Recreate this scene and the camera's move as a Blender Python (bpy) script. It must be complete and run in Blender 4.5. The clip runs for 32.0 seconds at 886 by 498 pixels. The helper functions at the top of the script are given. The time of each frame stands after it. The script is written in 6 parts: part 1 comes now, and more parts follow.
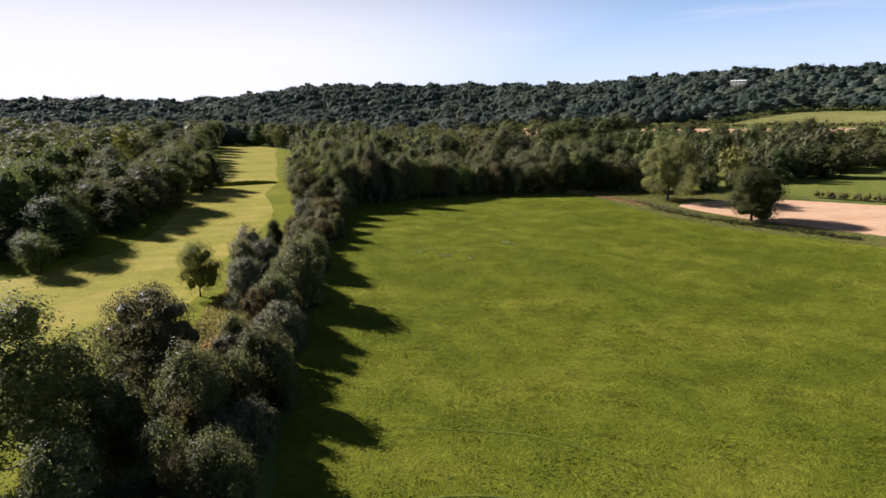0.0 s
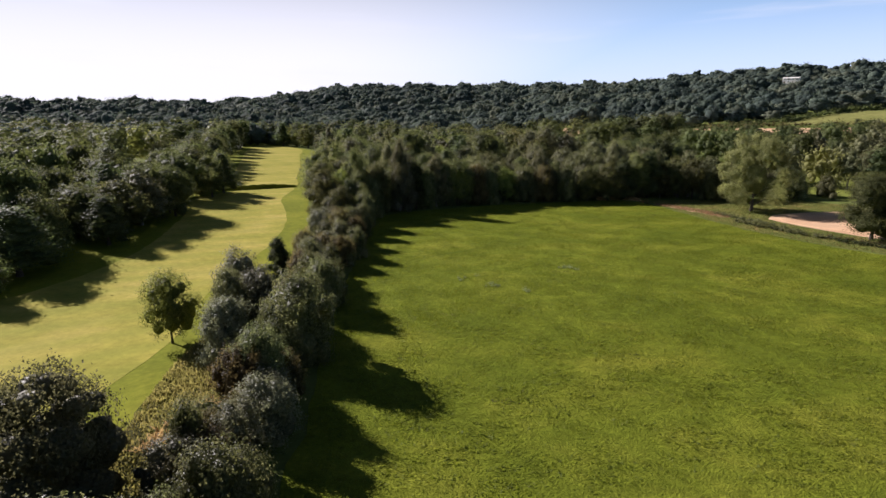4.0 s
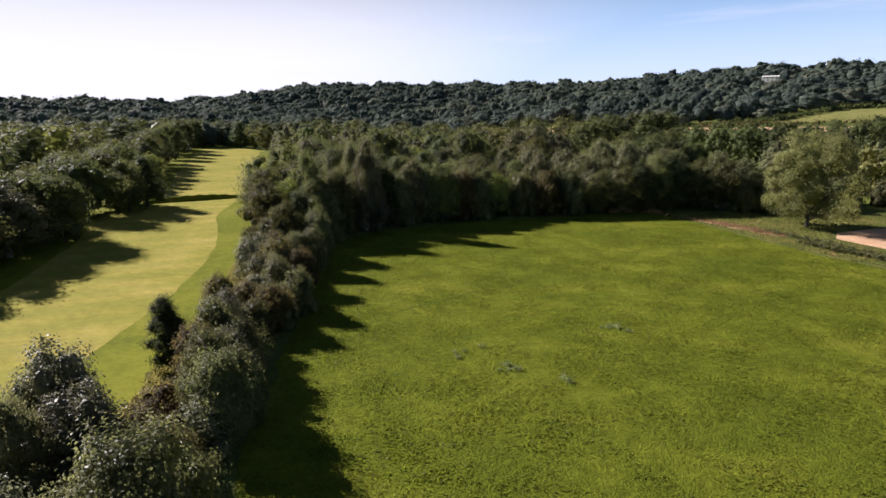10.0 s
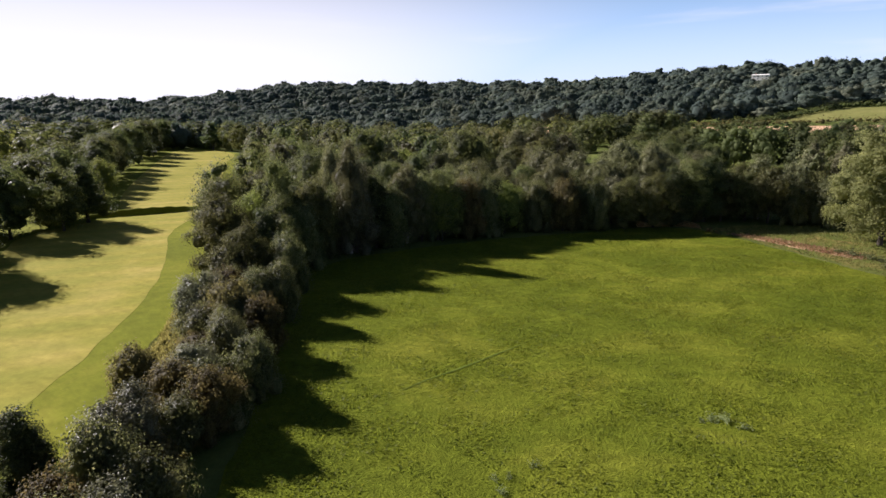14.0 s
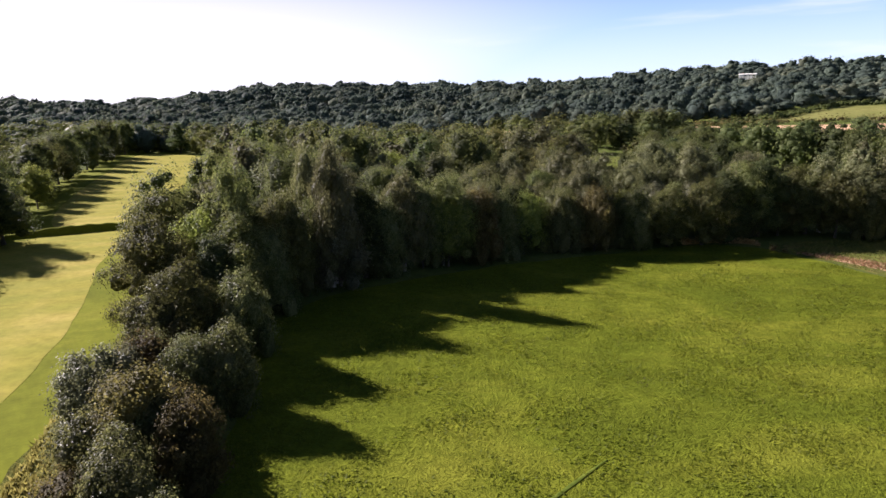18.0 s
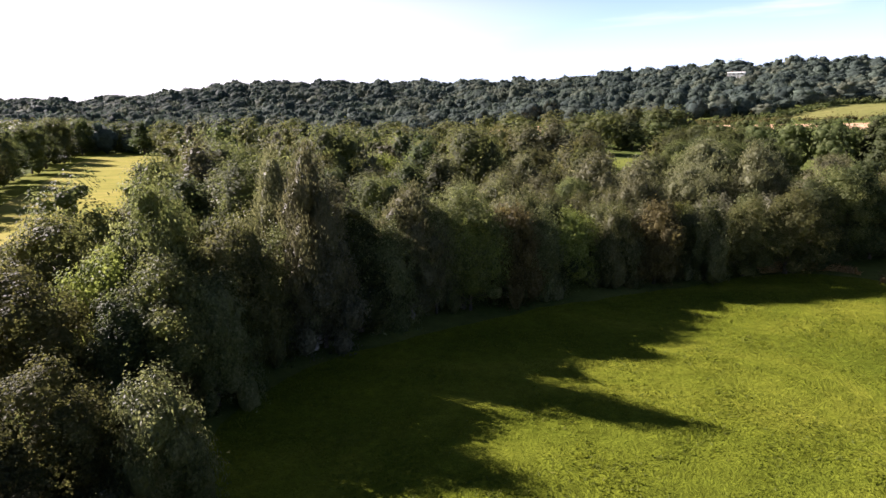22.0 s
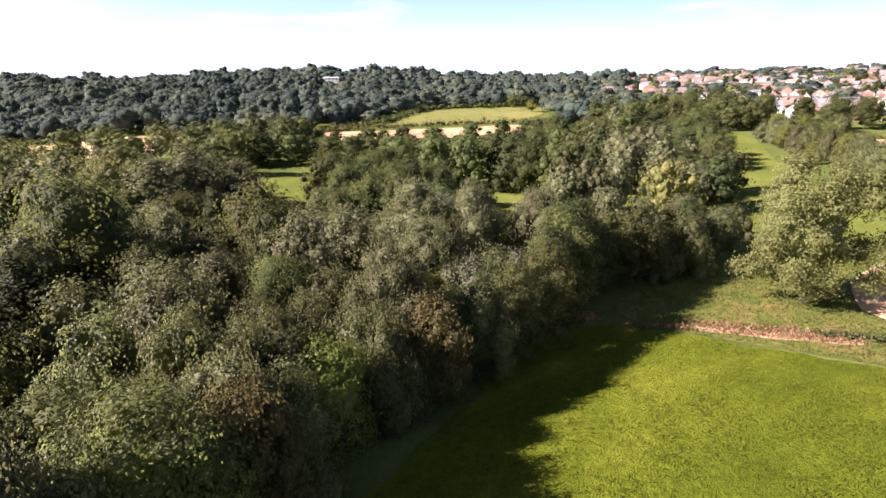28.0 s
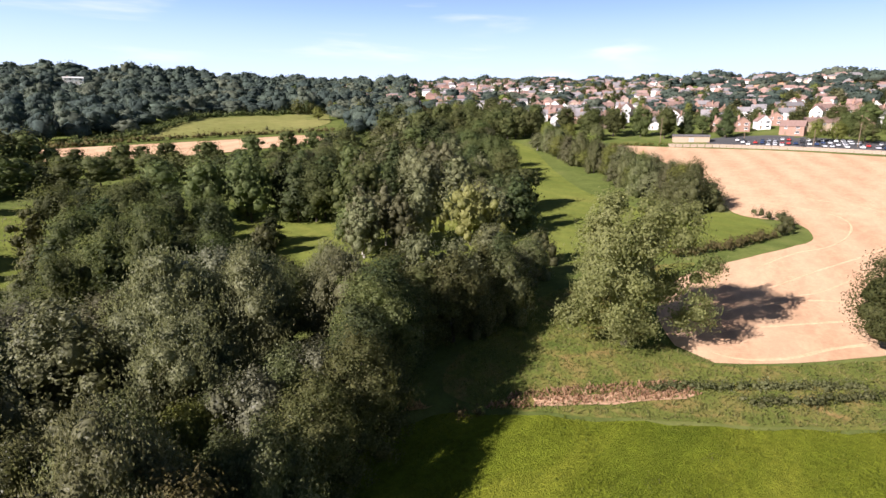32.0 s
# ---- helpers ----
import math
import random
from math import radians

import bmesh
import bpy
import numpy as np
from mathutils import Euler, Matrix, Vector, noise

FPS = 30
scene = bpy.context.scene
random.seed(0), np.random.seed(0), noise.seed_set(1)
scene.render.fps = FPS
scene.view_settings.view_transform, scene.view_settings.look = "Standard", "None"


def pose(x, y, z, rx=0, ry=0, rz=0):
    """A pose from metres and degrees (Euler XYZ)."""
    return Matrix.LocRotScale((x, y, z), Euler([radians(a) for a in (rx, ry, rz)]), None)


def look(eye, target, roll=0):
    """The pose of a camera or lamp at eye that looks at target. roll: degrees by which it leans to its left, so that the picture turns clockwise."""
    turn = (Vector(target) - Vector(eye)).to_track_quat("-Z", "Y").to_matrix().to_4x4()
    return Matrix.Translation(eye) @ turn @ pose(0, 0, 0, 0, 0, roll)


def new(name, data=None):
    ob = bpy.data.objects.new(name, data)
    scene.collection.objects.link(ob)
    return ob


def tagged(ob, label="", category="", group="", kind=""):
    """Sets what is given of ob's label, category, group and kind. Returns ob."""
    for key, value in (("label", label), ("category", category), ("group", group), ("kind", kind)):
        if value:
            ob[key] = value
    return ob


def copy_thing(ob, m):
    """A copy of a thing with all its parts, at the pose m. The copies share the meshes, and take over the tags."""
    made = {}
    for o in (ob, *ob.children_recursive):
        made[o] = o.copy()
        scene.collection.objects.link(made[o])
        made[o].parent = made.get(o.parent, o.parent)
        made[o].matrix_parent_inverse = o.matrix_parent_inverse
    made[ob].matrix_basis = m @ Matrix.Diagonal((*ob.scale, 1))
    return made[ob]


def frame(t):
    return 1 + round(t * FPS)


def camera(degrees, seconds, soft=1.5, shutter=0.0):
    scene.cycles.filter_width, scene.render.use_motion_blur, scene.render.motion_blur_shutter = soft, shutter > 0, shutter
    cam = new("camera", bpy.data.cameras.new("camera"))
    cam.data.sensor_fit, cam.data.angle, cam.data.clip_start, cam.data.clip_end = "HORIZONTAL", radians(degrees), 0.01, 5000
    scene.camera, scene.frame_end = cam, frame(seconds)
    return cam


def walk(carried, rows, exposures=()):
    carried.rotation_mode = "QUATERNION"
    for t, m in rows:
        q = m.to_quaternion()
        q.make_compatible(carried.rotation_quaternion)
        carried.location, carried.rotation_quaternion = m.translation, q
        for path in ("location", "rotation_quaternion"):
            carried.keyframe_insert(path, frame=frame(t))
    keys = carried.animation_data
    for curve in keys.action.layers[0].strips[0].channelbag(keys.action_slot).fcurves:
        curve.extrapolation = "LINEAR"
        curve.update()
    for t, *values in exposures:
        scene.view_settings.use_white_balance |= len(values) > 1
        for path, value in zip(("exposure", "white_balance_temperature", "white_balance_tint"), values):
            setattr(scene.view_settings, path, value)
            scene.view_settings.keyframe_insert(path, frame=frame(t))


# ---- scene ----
cam = camera(77.5, 32.0)
PATH = [
    (0, (21.96, -89.412, 28.64), (21.725, -87.488, 28.146), 0.2),
    (0.5, (21.475, -86.427, 28.163), (21.207, -84.507, 27.671), 0.2),
    (1, (20.965, -83.443, 27.712), (20.671, -81.528, 27.218), 0.2),
    (1.5, (20.411, -80.466, 27.307), (20.09, -78.555, 26.813), 0.2),
    (2, (19.794, -77.508, 26.966), (19.443, -75.601, 26.476), 0.1),
    (2.5, (19.059, -74.587, 26.732), (18.699, -72.681, 26.243), 0.1),
    (3, (18.144, -71.714, 26.653), (17.788, -69.808, 26.163), 0.1),
    (3.5, (17.102, -68.889, 26.694), (16.757, -66.981, 26.204), 0.1),
    (4, (16.129, -66.11, 26.729), (15.793, -64.2, 26.239), 0.1),
    (4.5, (15.394, -63.374, 26.642), (15.068, -61.462, 26.153), 0.1),
    (5, (14.94, -60.674, 26.391), (14.624, -58.76, 25.903), 0.2),
    (5.5, (14.693, -57.997, 26.011), (14.386, -56.082, 25.524), 0.1),
    (6, (14.469, -55.338, 25.618), (14.169, -53.421, 25.134), 0.1),
    (6.5, (14.082, -52.699, 25.339), (13.788, -50.781, 24.856), 0.0),
    (7, (13.495, -50.077, 25.198), (13.21, -48.158, 24.713), 0.0),
    (7.5, (12.798, -47.462, 25.127), (12.521, -45.541, 24.643), -0.0),
    (8, (12.068, -44.844, 25.065), (11.798, -42.922, 24.581), -0.0),
    (8.5, (11.333, -42.221, 24.994), (11.07, -40.298, 24.51), 0.0),
    (9, (10.603, -39.598, 24.913), (10.35, -37.675, 24.428), 0.1),
    (9.5, (9.882, -36.985, 24.832), (9.635, -35.06, 24.347), 0.1),
    (10, (9.163, -34.391, 24.754), (8.924, -32.466, 24.267), 0.1),
    (10.5, (8.439, -31.818, 24.673), (8.207, -29.892, 24.186), 0.1),
    (11, (7.708, -29.255, 24.58), (7.483, -27.329, 24.094), 0.1),
    (11.5, (6.979, -26.682, 24.473), (6.76, -24.754, 23.987), 0.1),
    (12, (6.261, -24.084, 24.356), (6.05, -22.156, 23.87), 0.0),
    (12.5, (5.553, -21.457, 24.236), (5.348, -19.528, 23.75), 0.1),
    (13, (4.838, -18.805, 24.118), (4.64, -16.876, 23.632), 0.0),
    (13.5, (4.1, -16.13, 24.04), (3.912, -14.199, 23.556), -0.0),
    (14, (3.339, -13.432, 24.054), (3.16, -11.5, 23.568), -0.0),
    (14.5, (2.572, -10.721, 24.145), (2.404, -8.788, 23.66), 0.0),
    (15, (1.825, -8.011, 24.206), (1.667, -6.077, 23.72), 0.0),
    (15.5, (1.108, -5.316, 24.137), (0.958, -3.382, 23.651), -0.0),
    (16, (0.406, -2.642, 23.901), (0.264, -0.707, 23.414), -0.1),
    (16.5, (-0.3, 0.012, 23.534), (-0.434, 1.948, 23.049), -0.1),
    (17, (-1.017, 2.651, 23.141), (-1.142, 4.588, 22.658), -0.1),
    (17.5, (-1.74, 5.289, 22.834), (-1.858, 7.227, 22.354), -0.1),
    (18, (-2.468, 7.934, 22.631), (-2.578, 9.873, 22.152), -0.2),
    (18.5, (-3.199, 10.59, 22.476), (-3.3, 12.529, 21.998), -0.2),
    (19, (-3.929, 13.248, 22.326), (-4.024, 15.188, 21.848), -0.2),
    (19.5, (-4.655, 15.903, 22.167), (-4.741, 17.843, 21.689), -0.2),
    (20, (-5.378, 18.56, 21.996), (-5.457, 20.5, 21.517), -0.2),
    (20.5, (-6.099, 21.235, 21.826), (-6.169, 23.176, 21.349), -0.3),
    (21, (-6.804, 23.945, 21.696), (-6.866, 25.886, 21.219), -0.3),
    (21.5, (-7.463, 26.7, 21.652), (-7.514, 28.641, 21.172), -0.2),
    (22, (-8.041, 29.488, 21.728), (-8.081, 31.429, 21.247), -0.1),
    (22.5, (-8.521, 32.287, 21.929), (-8.552, 34.228, 21.448), -0.1),
    (23, (-8.912, 35.072, 22.234), (-8.932, 37.013, 21.754), -0.1),
    (23.5, (-9.237, 37.832, 22.615), (-9.22, 39.772, 22.131), -0.0),
    (24, (-9.5, 40.573, 23.052), (-9.378, 42.51, 22.57), -0.1),
    (24.5, (-9.638, 43.302, 23.57), (-9.374, 45.224, 23.084), 0.1),
    (25, (-9.577, 46.02, 24.232), (-9.165, 47.916, 23.745), 0.1),
    (25.5, (-9.398, 48.715, 25.029), (-8.841, 50.573, 24.543), 0.0),
    (26, (-9.326, 51.361, 25.826), (-8.628, 53.171, 25.339), -0.0),
    (26.5, (-9.47, 53.924, 26.432), (-8.638, 55.676, 25.945), -0.0),
    (27, (-9.716, 56.386, 26.686), (-8.756, 58.072, 26.199), -0.0),
    (27.5, (-9.877, 58.73, 26.567), (-8.797, 60.341, 26.078), -0.0),
    (28, (-9.812, 60.895, 26.314), (-8.62, 62.424, 25.826), -0.2),
    (28.5, (-9.425, 62.789, 26.253), (-8.122, 64.224, 25.761), -0.1),
    (29, (-8.655, 64.39, 26.494), (-7.246, 65.721, 26.0), -0.0),
    (29.5, (-7.484, 65.773, 26.934), (-5.98, 66.995, 26.441), 0.0),
    (30, (-5.923, 67.051, 27.47), (-4.33, 68.153, 26.976), 0.1),
    (30.5, (-4.026, 68.319, 28.06), (-2.366, 69.318, 27.565), 0.2),
    (31, (-1.883, 69.634, 28.685), (-0.206, 70.608, 28.197), 0.0),
    (31.5, (0.403, 71.009, 29.325), (2.076, 71.991, 28.84), -0.0),
    (32, (2.749, 72.421, 29.968), (4.416, 73.416, 29.487), -0.1),
]
walk(cam, [(t, look(eye, target, roll)) for t, eye, target, roll in PATH],
     [(0, 1.0, 6050, 21), (14, 1.07, 6050, 21), (17, 1.24, 6100, 23), (20, 1.46, 6150, 25), (22.5, 1.73, 6250, 28), (25, 1.95, 6300, 29), (28.5, 1.88, 6300, 28), (30.5, 1.53, 6150, 24), (32, 1.36, 6050, 22)])

# ---- sky, sun, exposure ----
SUN_HEIGHT, SUN_BEARING = 29.0, -66.0   # degrees above the horizon; degrees clockwise from +y
world = bpy.data.worlds.new("sky")
scene.world = world
world.use_nodes = True
wn, wl = world.node_tree.nodes, world.node_tree.links
wn.clear()
sky = wn.new("ShaderNodeTexSky")
sky.sky_type, sky.sun_disc = "NISHITA", False
sky.sun_elevation, sky.sun_rotation = radians(SUN_HEIGHT), radians(SUN_BEARING)
sky.altitude, sky.air_density, sky.dust_density, sky.ozone_density = 100, 1.0, 0.25, 2.0
wcoord = wn.new("ShaderNodeTexCoord")
wmap = wn.new("ShaderNodeMapping")
wmap.inputs["Rotation"].default_value = (0, 0, radians(25))
wmap.inputs["Scale"].default_value = (1.0, 2.2, 12.0)
cirrus = wn.new("ShaderNodeTexNoise")
cirrus.inputs["Scale"].default_value, cirrus.inputs["Detail"].default_value = 1.5, 5
cirrus.inputs["Roughness"].default_value, cirrus.inputs["Distortion"].default_value = 0.5, 0.3
thin = wn.new("ShaderNodeMapRange")
thin.interpolation_type = "SMOOTHSTEP"
thin.inputs["From Min"].default_value, thin.inputs["From Max"].default_value = 0.53, 0.76
thin.inputs["To Max"].default_value = 0.75
cloudmix = wn.new("ShaderNodeMixRGB")
cloudmix.inputs["Color2"].default_value = (14.5, 14.8, 15.4, 1)
wback, wout = wn.new("ShaderNodeBackground"), wn.new("ShaderNodeOutputWorld")
wback.inputs["Strength"].default_value = 0.0315
wl.new(wcoord.outputs["Generated"], wmap.inputs["Vector"])
wl.new(wmap.outputs["Vector"], cirrus.inputs["Vector"])
wl.new(cirrus.outputs["Fac"], thin.inputs["Value"])
wl.new(thin.outputs["Result"], cloudmix.inputs["Fac"])
vivid = wn.new("ShaderNodeHueSaturation")
vivid.inputs["Saturation"].default_value, vivid.inputs["Value"].default_value = 1.4, 0.44
wl.new(sky.outputs["Color"], vivid.inputs["Color"])
# haze: whiter and higher towards the sun
sunward = wn.new("ShaderNodeVectorMath")
sunward.operation = "DOT_PRODUCT"
sunward.inputs[1].default_value = (math.sin(radians(SUN_BEARING)), math.cos(radians(SUN_BEARING)), 0)
top = wn.new("ShaderNodeMapRange")
top.inputs["From Min"].default_value, top.inputs["From Max"].default_value = -0.75, 0.9
top.inputs["To Min"].default_value, top.inputs["To Max"].default_value = 0.34, 0.40
height_of, haze, hazemix = wn.new("ShaderNodeSeparateXYZ"), wn.new("ShaderNodeMapRange"), wn.new("ShaderNodeMixRGB")
haze.interpolation_type = "SMOOTHSTEP"
haze.inputs["From Min"].default_value = 0.06
haze.inputs["To Min"].default_value, haze.inputs["To Max"].default_value = 0.92, 0.0
tone = wn.new("ShaderNodeMixRGB")
tone.inputs["Color1"].default_value, tone.inputs["Color2"].default_value = (8.3, 12.3, 17.0, 1), (17.0, 17.0, 17.2, 1)
tone_of = wn.new("ShaderNodeMapRange")
tone_of.interpolation_type = "SMOOTHSTEP"
tone_of.inputs["From Min"].default_value, tone_of.inputs["From Max"].default_value = 0.1, 0.78
wl.new(sunward.outputs["Value"], tone_of.inputs["Value"])
low_white = wn.new("ShaderNodeMapRange")
low_white.inputs["From Min"].default_value, low_white.inputs["From Max"].default_value = 0.0, 0.16
low_white.inputs["To Min"].default_value, low_white.inputs["To Max"].default_value = 0.62, 0.0
either = wn.new("ShaderNodeMath")
either.operation = "MAXIMUM"
wl.new(low_white.outputs["Result"], either.inputs[0])
wl.new(tone_of.outputs["Result"], either.inputs[1])
wl.new(either.outputs["Value"], tone.inputs["Fac"])
wl.new(tone.outputs["Color"], hazemix.inputs["Color2"])
wl.new(wcoord.outputs["Generated"], sunward.inputs[0])
wl.new(sunward.outputs["Value"], top.inputs["Value"])
wl.new(top.outputs["Result"], haze.inputs["From Max"])
wl.new(wcoord.outputs["Generated"], height_of.inputs["Vector"])
wl.new(height_of.outputs["Z"], haze.inputs["Value"])
wl.new(height_of.outputs["Z"], low_white.inputs["Value"])
wl.new(haze.outputs["Result"], hazemix.inputs["Fac"])
wl.new(vivid.outputs["Color"], hazemix.inputs["Color1"])
wl.new(hazemix.outputs["Color"], cloudmix.inputs["Color1"])
wl.new(cloudmix.outputs["Color"], wback.inputs["Color"])
wl.new(wback.outputs["Background"], wout.inputs["Surface"])
sun = new("sun", bpy.data.lights.new("sun", "SUN"))
sun.data.energy, sun.data.angle, sun.data.color = 5.0, radians(0.55), (1.0, 0.93, 0.82)
sb, se = radians(SUN_BEARING), radians(SUN_HEIGHT)
sun.matrix_basis = look((math.sin(sb) * math.cos(se) * 400, math.cos(sb) * math.cos(se) * 400, math.sin(se) * 400), (0, 0, 0))


# ---- materials ----
def nodes_of(name):
    m = bpy.data.materials.new(name)
    m.use_nodes = True
    return m, m.node_tree.nodes, m.node_tree.links, m.node_tree.nodes["Principled BSDF"]


def ramp_node(nt, stops):
    r = nt.new("ShaderNodeValToRGB")
    while len(r.color_ramp.elements) < len(stops):
        r.color_ramp.elements.new(0.5)
    for e, (p, c) in zip(r.color_ramp.elements, stops):
        e.position, e.color = p, (*c, 1)
    return r


def noise_node(nt, lk, scale, detail=4, rough=0.6, stretch=None, turn=0.0, warp=0.0):
    co, nz = nt.new("ShaderNodeTexCoord"), nt.new("ShaderNodeTexNoise")
    nz.inputs["Scale"].default_value, nz.inputs["Detail"].default_value = scale, detail
    nz.inputs["Roughness"].default_value, nz.inputs["Distortion"].default_value = rough, warp
    if stretch:
        mp = nt.new("ShaderNodeMapping")
        mp.inputs["Scale"].default_value, mp.inputs["Rotation"].default_value = stretch, (0, 0, radians(turn))
        lk.new(co.outputs["Object"], mp.inputs["Vector"])
        lk.new(mp.outputs["Vector"], nz.inputs["Vector"])
    else:
        lk.new(co.outputs["Object"], nz.inputs["Vector"])
    return nz


def blend(nt, lk, a, b, fac, kind="MIX"):
    m = nt.new("ShaderNodeMixRGB")
    m.blend_type = kind
    for sock, v in (("Color1", a), ("Color2", b), ("Fac", fac)):
        if isinstance(v, (int, float)):
            m.inputs[sock].default_value = v
        elif isinstance(v, tuple):
            m.inputs[sock].default_value = (*v, 1)
        else:
            lk.new(v, m.inputs[sock])
    return m.outputs["Color"]


def bump(nt, lk, height, bsdf, strength, distance):
    b = nt.new("ShaderNodeBump")
    b.inputs["Strength"].default_value, b.inputs["Distance"].default_value = strength, distance
    lk.new(height, b.inputs["Height"])
    lk.new(b.outputs["Normal"], bsdf.inputs["Normal"])


def turf(name, stops, patch, grain, rough=0.9, relief=0.25, stretch=None, turn=0.0, stripe=None, tussock=0.0):
    """Grassy or earthy ground: broad patches, fine grain and optional mowing or drilling stripes."""
    m, nt, lk, bs = nodes_of(name)
    big = noise_node(nt, lk, patch, 5, 0.62, stretch, turn, 0.6)
    fine = noise_node(nt, lk, grain, 4, 0.7)
    cr = ramp_node(nt, stops)
    lk.new(big.outputs["Fac"], cr.inputs["Fac"])
    mottle = noise_node(nt, lk, patch * 9, 5, 0.7, stretch, turn + 15)
    col = blend(nt, lk, cr.outputs["Color"], mottle.outputs["Fac"], 0.4, "OVERLAY")
    col = blend(nt, lk, col, fine.outputs["Fac"], 0.3, "OVERLAY")
    hsv = nt.new("ShaderNodeHueSaturation")
    hsv.inputs["Saturation"].default_value = 1.0
    if stripe:
        wave_scale, angle, dark, amount = stripe
        co, mp, wv = nt.new("ShaderNodeTexCoord"), nt.new("ShaderNodeMapping"), nt.new("ShaderNodeTexWave")
        mp.inputs["Rotation"].default_value = (0, 0, radians(angle))
        wv.inputs["Scale"].default_value, wv.inputs["Distortion"].default_value = wave_scale, 2.5
        wv.inputs["Detail"].default_value, wv.inputs["Detail Scale"].default_value = 3, 0.4
        lk.new(co.outputs["Object"], mp.inputs["Vector"])
        lk.new(mp.outputs["Vector"], wv.inputs["Vector"])
        mul = nt.new("ShaderNodeMath")
        mul.operation = "MULTIPLY"
        mul.inputs[1].default_value = amount
        lk.new(wv.outputs["Fac"], mul.inputs[0])
        col = blend(nt, lk, col, dark, mul.outputs["Value"])
    lk.new(col, hsv.inputs["Color"])
    lk.new(hsv.outputs["Color"], bs.inputs["Base Color"])
    bs.inputs["Roughness"].default_value = rough
    bs.inputs["Specular IOR Level"].default_value = 0.03
    if tussock:
        # tufts of two sizes and thin dark gaps between them
        clump = noise_node(nt, lk, 1.3, 5, 0.75)
        tuft = noise_node(nt, lk, 4.5, 3, 0.7, (1.0, 1.6, 1.0), turn)
        col2 = blend(nt, lk, col, clump.outputs["Fac"], tussock, "OVERLAY")
        col2 = blend(nt, lk, col2, tuft.outputs["Fac"], tussock * 0.8, "OVERLAY")
        lk.new(col2, hsv.inputs["Color"])
        both = nt.new("ShaderNodeMath")
        both.operation = "ADD"
        lk.new(clump.outputs["Fac"], both.inputs[0])
        lk.new(tuft.outputs["Fac"], both.inputs[1])
        bump(nt, lk, both.outputs["Value"], bs, relief, 0.4)
    else:
        bump(nt, lk, fine.outputs["Fac"], bs, relief, 0.12)
    return m


def leaf(name, dark, mid, light, gloss=0.6, through_light=0.44, spread=0.055, patch=0.35, cells=5.5, ruffle=0.9, gaps=0.6):
    """Leaves: colour varies from plant to plant and from leaf to leaf; some light passes through them."""
    m, nt, lk, bs = nodes_of(name)
    info, geo = nt.new("ShaderNodeObjectInfo"), nt.new("ShaderNodeNewGeometry")
    cr = ramp_node(nt, ((0.0, dark), (0.55, mid), (1.0, light)))
    co, cell = nt.new("ShaderNodeTexCoord"), nt.new("ShaderNodeTexVoronoi")
    cell.inputs["Scale"].default_value, cell.inputs["Randomness"].default_value = cells, 1.0
    lk.new(co.outputs["Object"], cell.inputs["Vector"])
    apart = nt.new("ShaderNodeSeparateColor")
    lk.new(cell.outputs["Color"], apart.inputs["Color"])
    share = nt.new("ShaderNodeMath")
    share.operation = "MULTIPLY_ADD"
    lk.new(geo.outputs["Random Per Island"], share.inputs[0])
    share.inputs[1].default_value = 0.45
    half = nt.new("ShaderNodeMath")
    half.operation = "MULTIPLY"
    half.inputs[1].default_value = 0.55
    lk.new(apart.outputs["Red"], half.inputs[0])
    lk.new(half.outputs["Value"], share.inputs[2])
    lk.new(share.outputs["Value"], cr.inputs["Fac"])
    # every leaf of a spray faces its own way
    centred, turned, facing = (nt.new("ShaderNodeVectorMath") for _ in range(3))
    centred.operation, turned.operation, facing.operation = "SUBTRACT", "MULTIPLY_ADD", "NORMALIZE"
    centred.inputs[1].default_value = (0.5, 0.5, 0.5)
    turned.inputs[1].default_value = (ruffle, ruffle, ruffle)
    lk.new(cell.outputs["Color"], centred.inputs[0])
    lk.new(centred.outputs["Vector"], turned.inputs[0])
    lk.new(geo.outputs["Normal"], turned.inputs[2])
    lk.new(turned.outputs["Vector"], facing.inputs[0])
    lk.new(facing.outputs["Vector"], bs.inputs["Normal"])
    patchy = noise_node(nt, lk, patch, 2, 0.5)
    tint = blend(nt, lk, cr.outputs["Color"], tuple(c * 1.5 for c in light), 0.0)
    mr = nt.new("ShaderNodeMapRange")
    mr.inputs["From Min"].default_value, mr.inputs["From Max"].default_value = 0.45, 0.75
    mr.inputs["To Max"].default_value = 0.45
    lk.new(patchy.outputs["Fac"], mr.inputs["Value"])
    col = blend(nt, lk, tint, light, mr.outputs["Result"])
    hs = nt.new("ShaderNodeHueSaturation")
    shift = nt.new("ShaderNodeMapRange")
    shift.inputs["To Min"].default_value, shift.inputs["To Max"].default_value = 0.5 - spread / 3, 0.5 + spread / 3
    val = nt.new("ShaderNodeMapRange")
    val.inputs["To Min"].default_value, val.inputs["To Max"].default_value = 0.72, 1.3
    lk.new(info.outputs["Random"], shift.inputs["Value"])
    lk.new(info.outputs["Random"], val.inputs["Value"])
    lk.new(shift.outputs["Result"], hs.inputs["Hue"])
    lk.new(val.outputs["Result"], hs.inputs["Value"])
    lk.new(col, hs.inputs["Color"])
    lk.new(hs.outputs["Color"], bs.inputs["Base Color"])
    bs.inputs["Roughness"].default_value, bs.inputs["Specular IOR Level"].default_value = gloss, 0.17
    tr, mix, out = nt.new("ShaderNodeBsdfTranslucent"), nt.new("ShaderNodeMixShader"), nt["Material Output"]
    # light that passes through a leaf comes out brighter and yellower
    lk.new(blend(nt, lk, hs.outputs["Color"], (2.1, 2.1, 1.8), 1.0, "MULTIPLY"), tr.inputs["Color"])
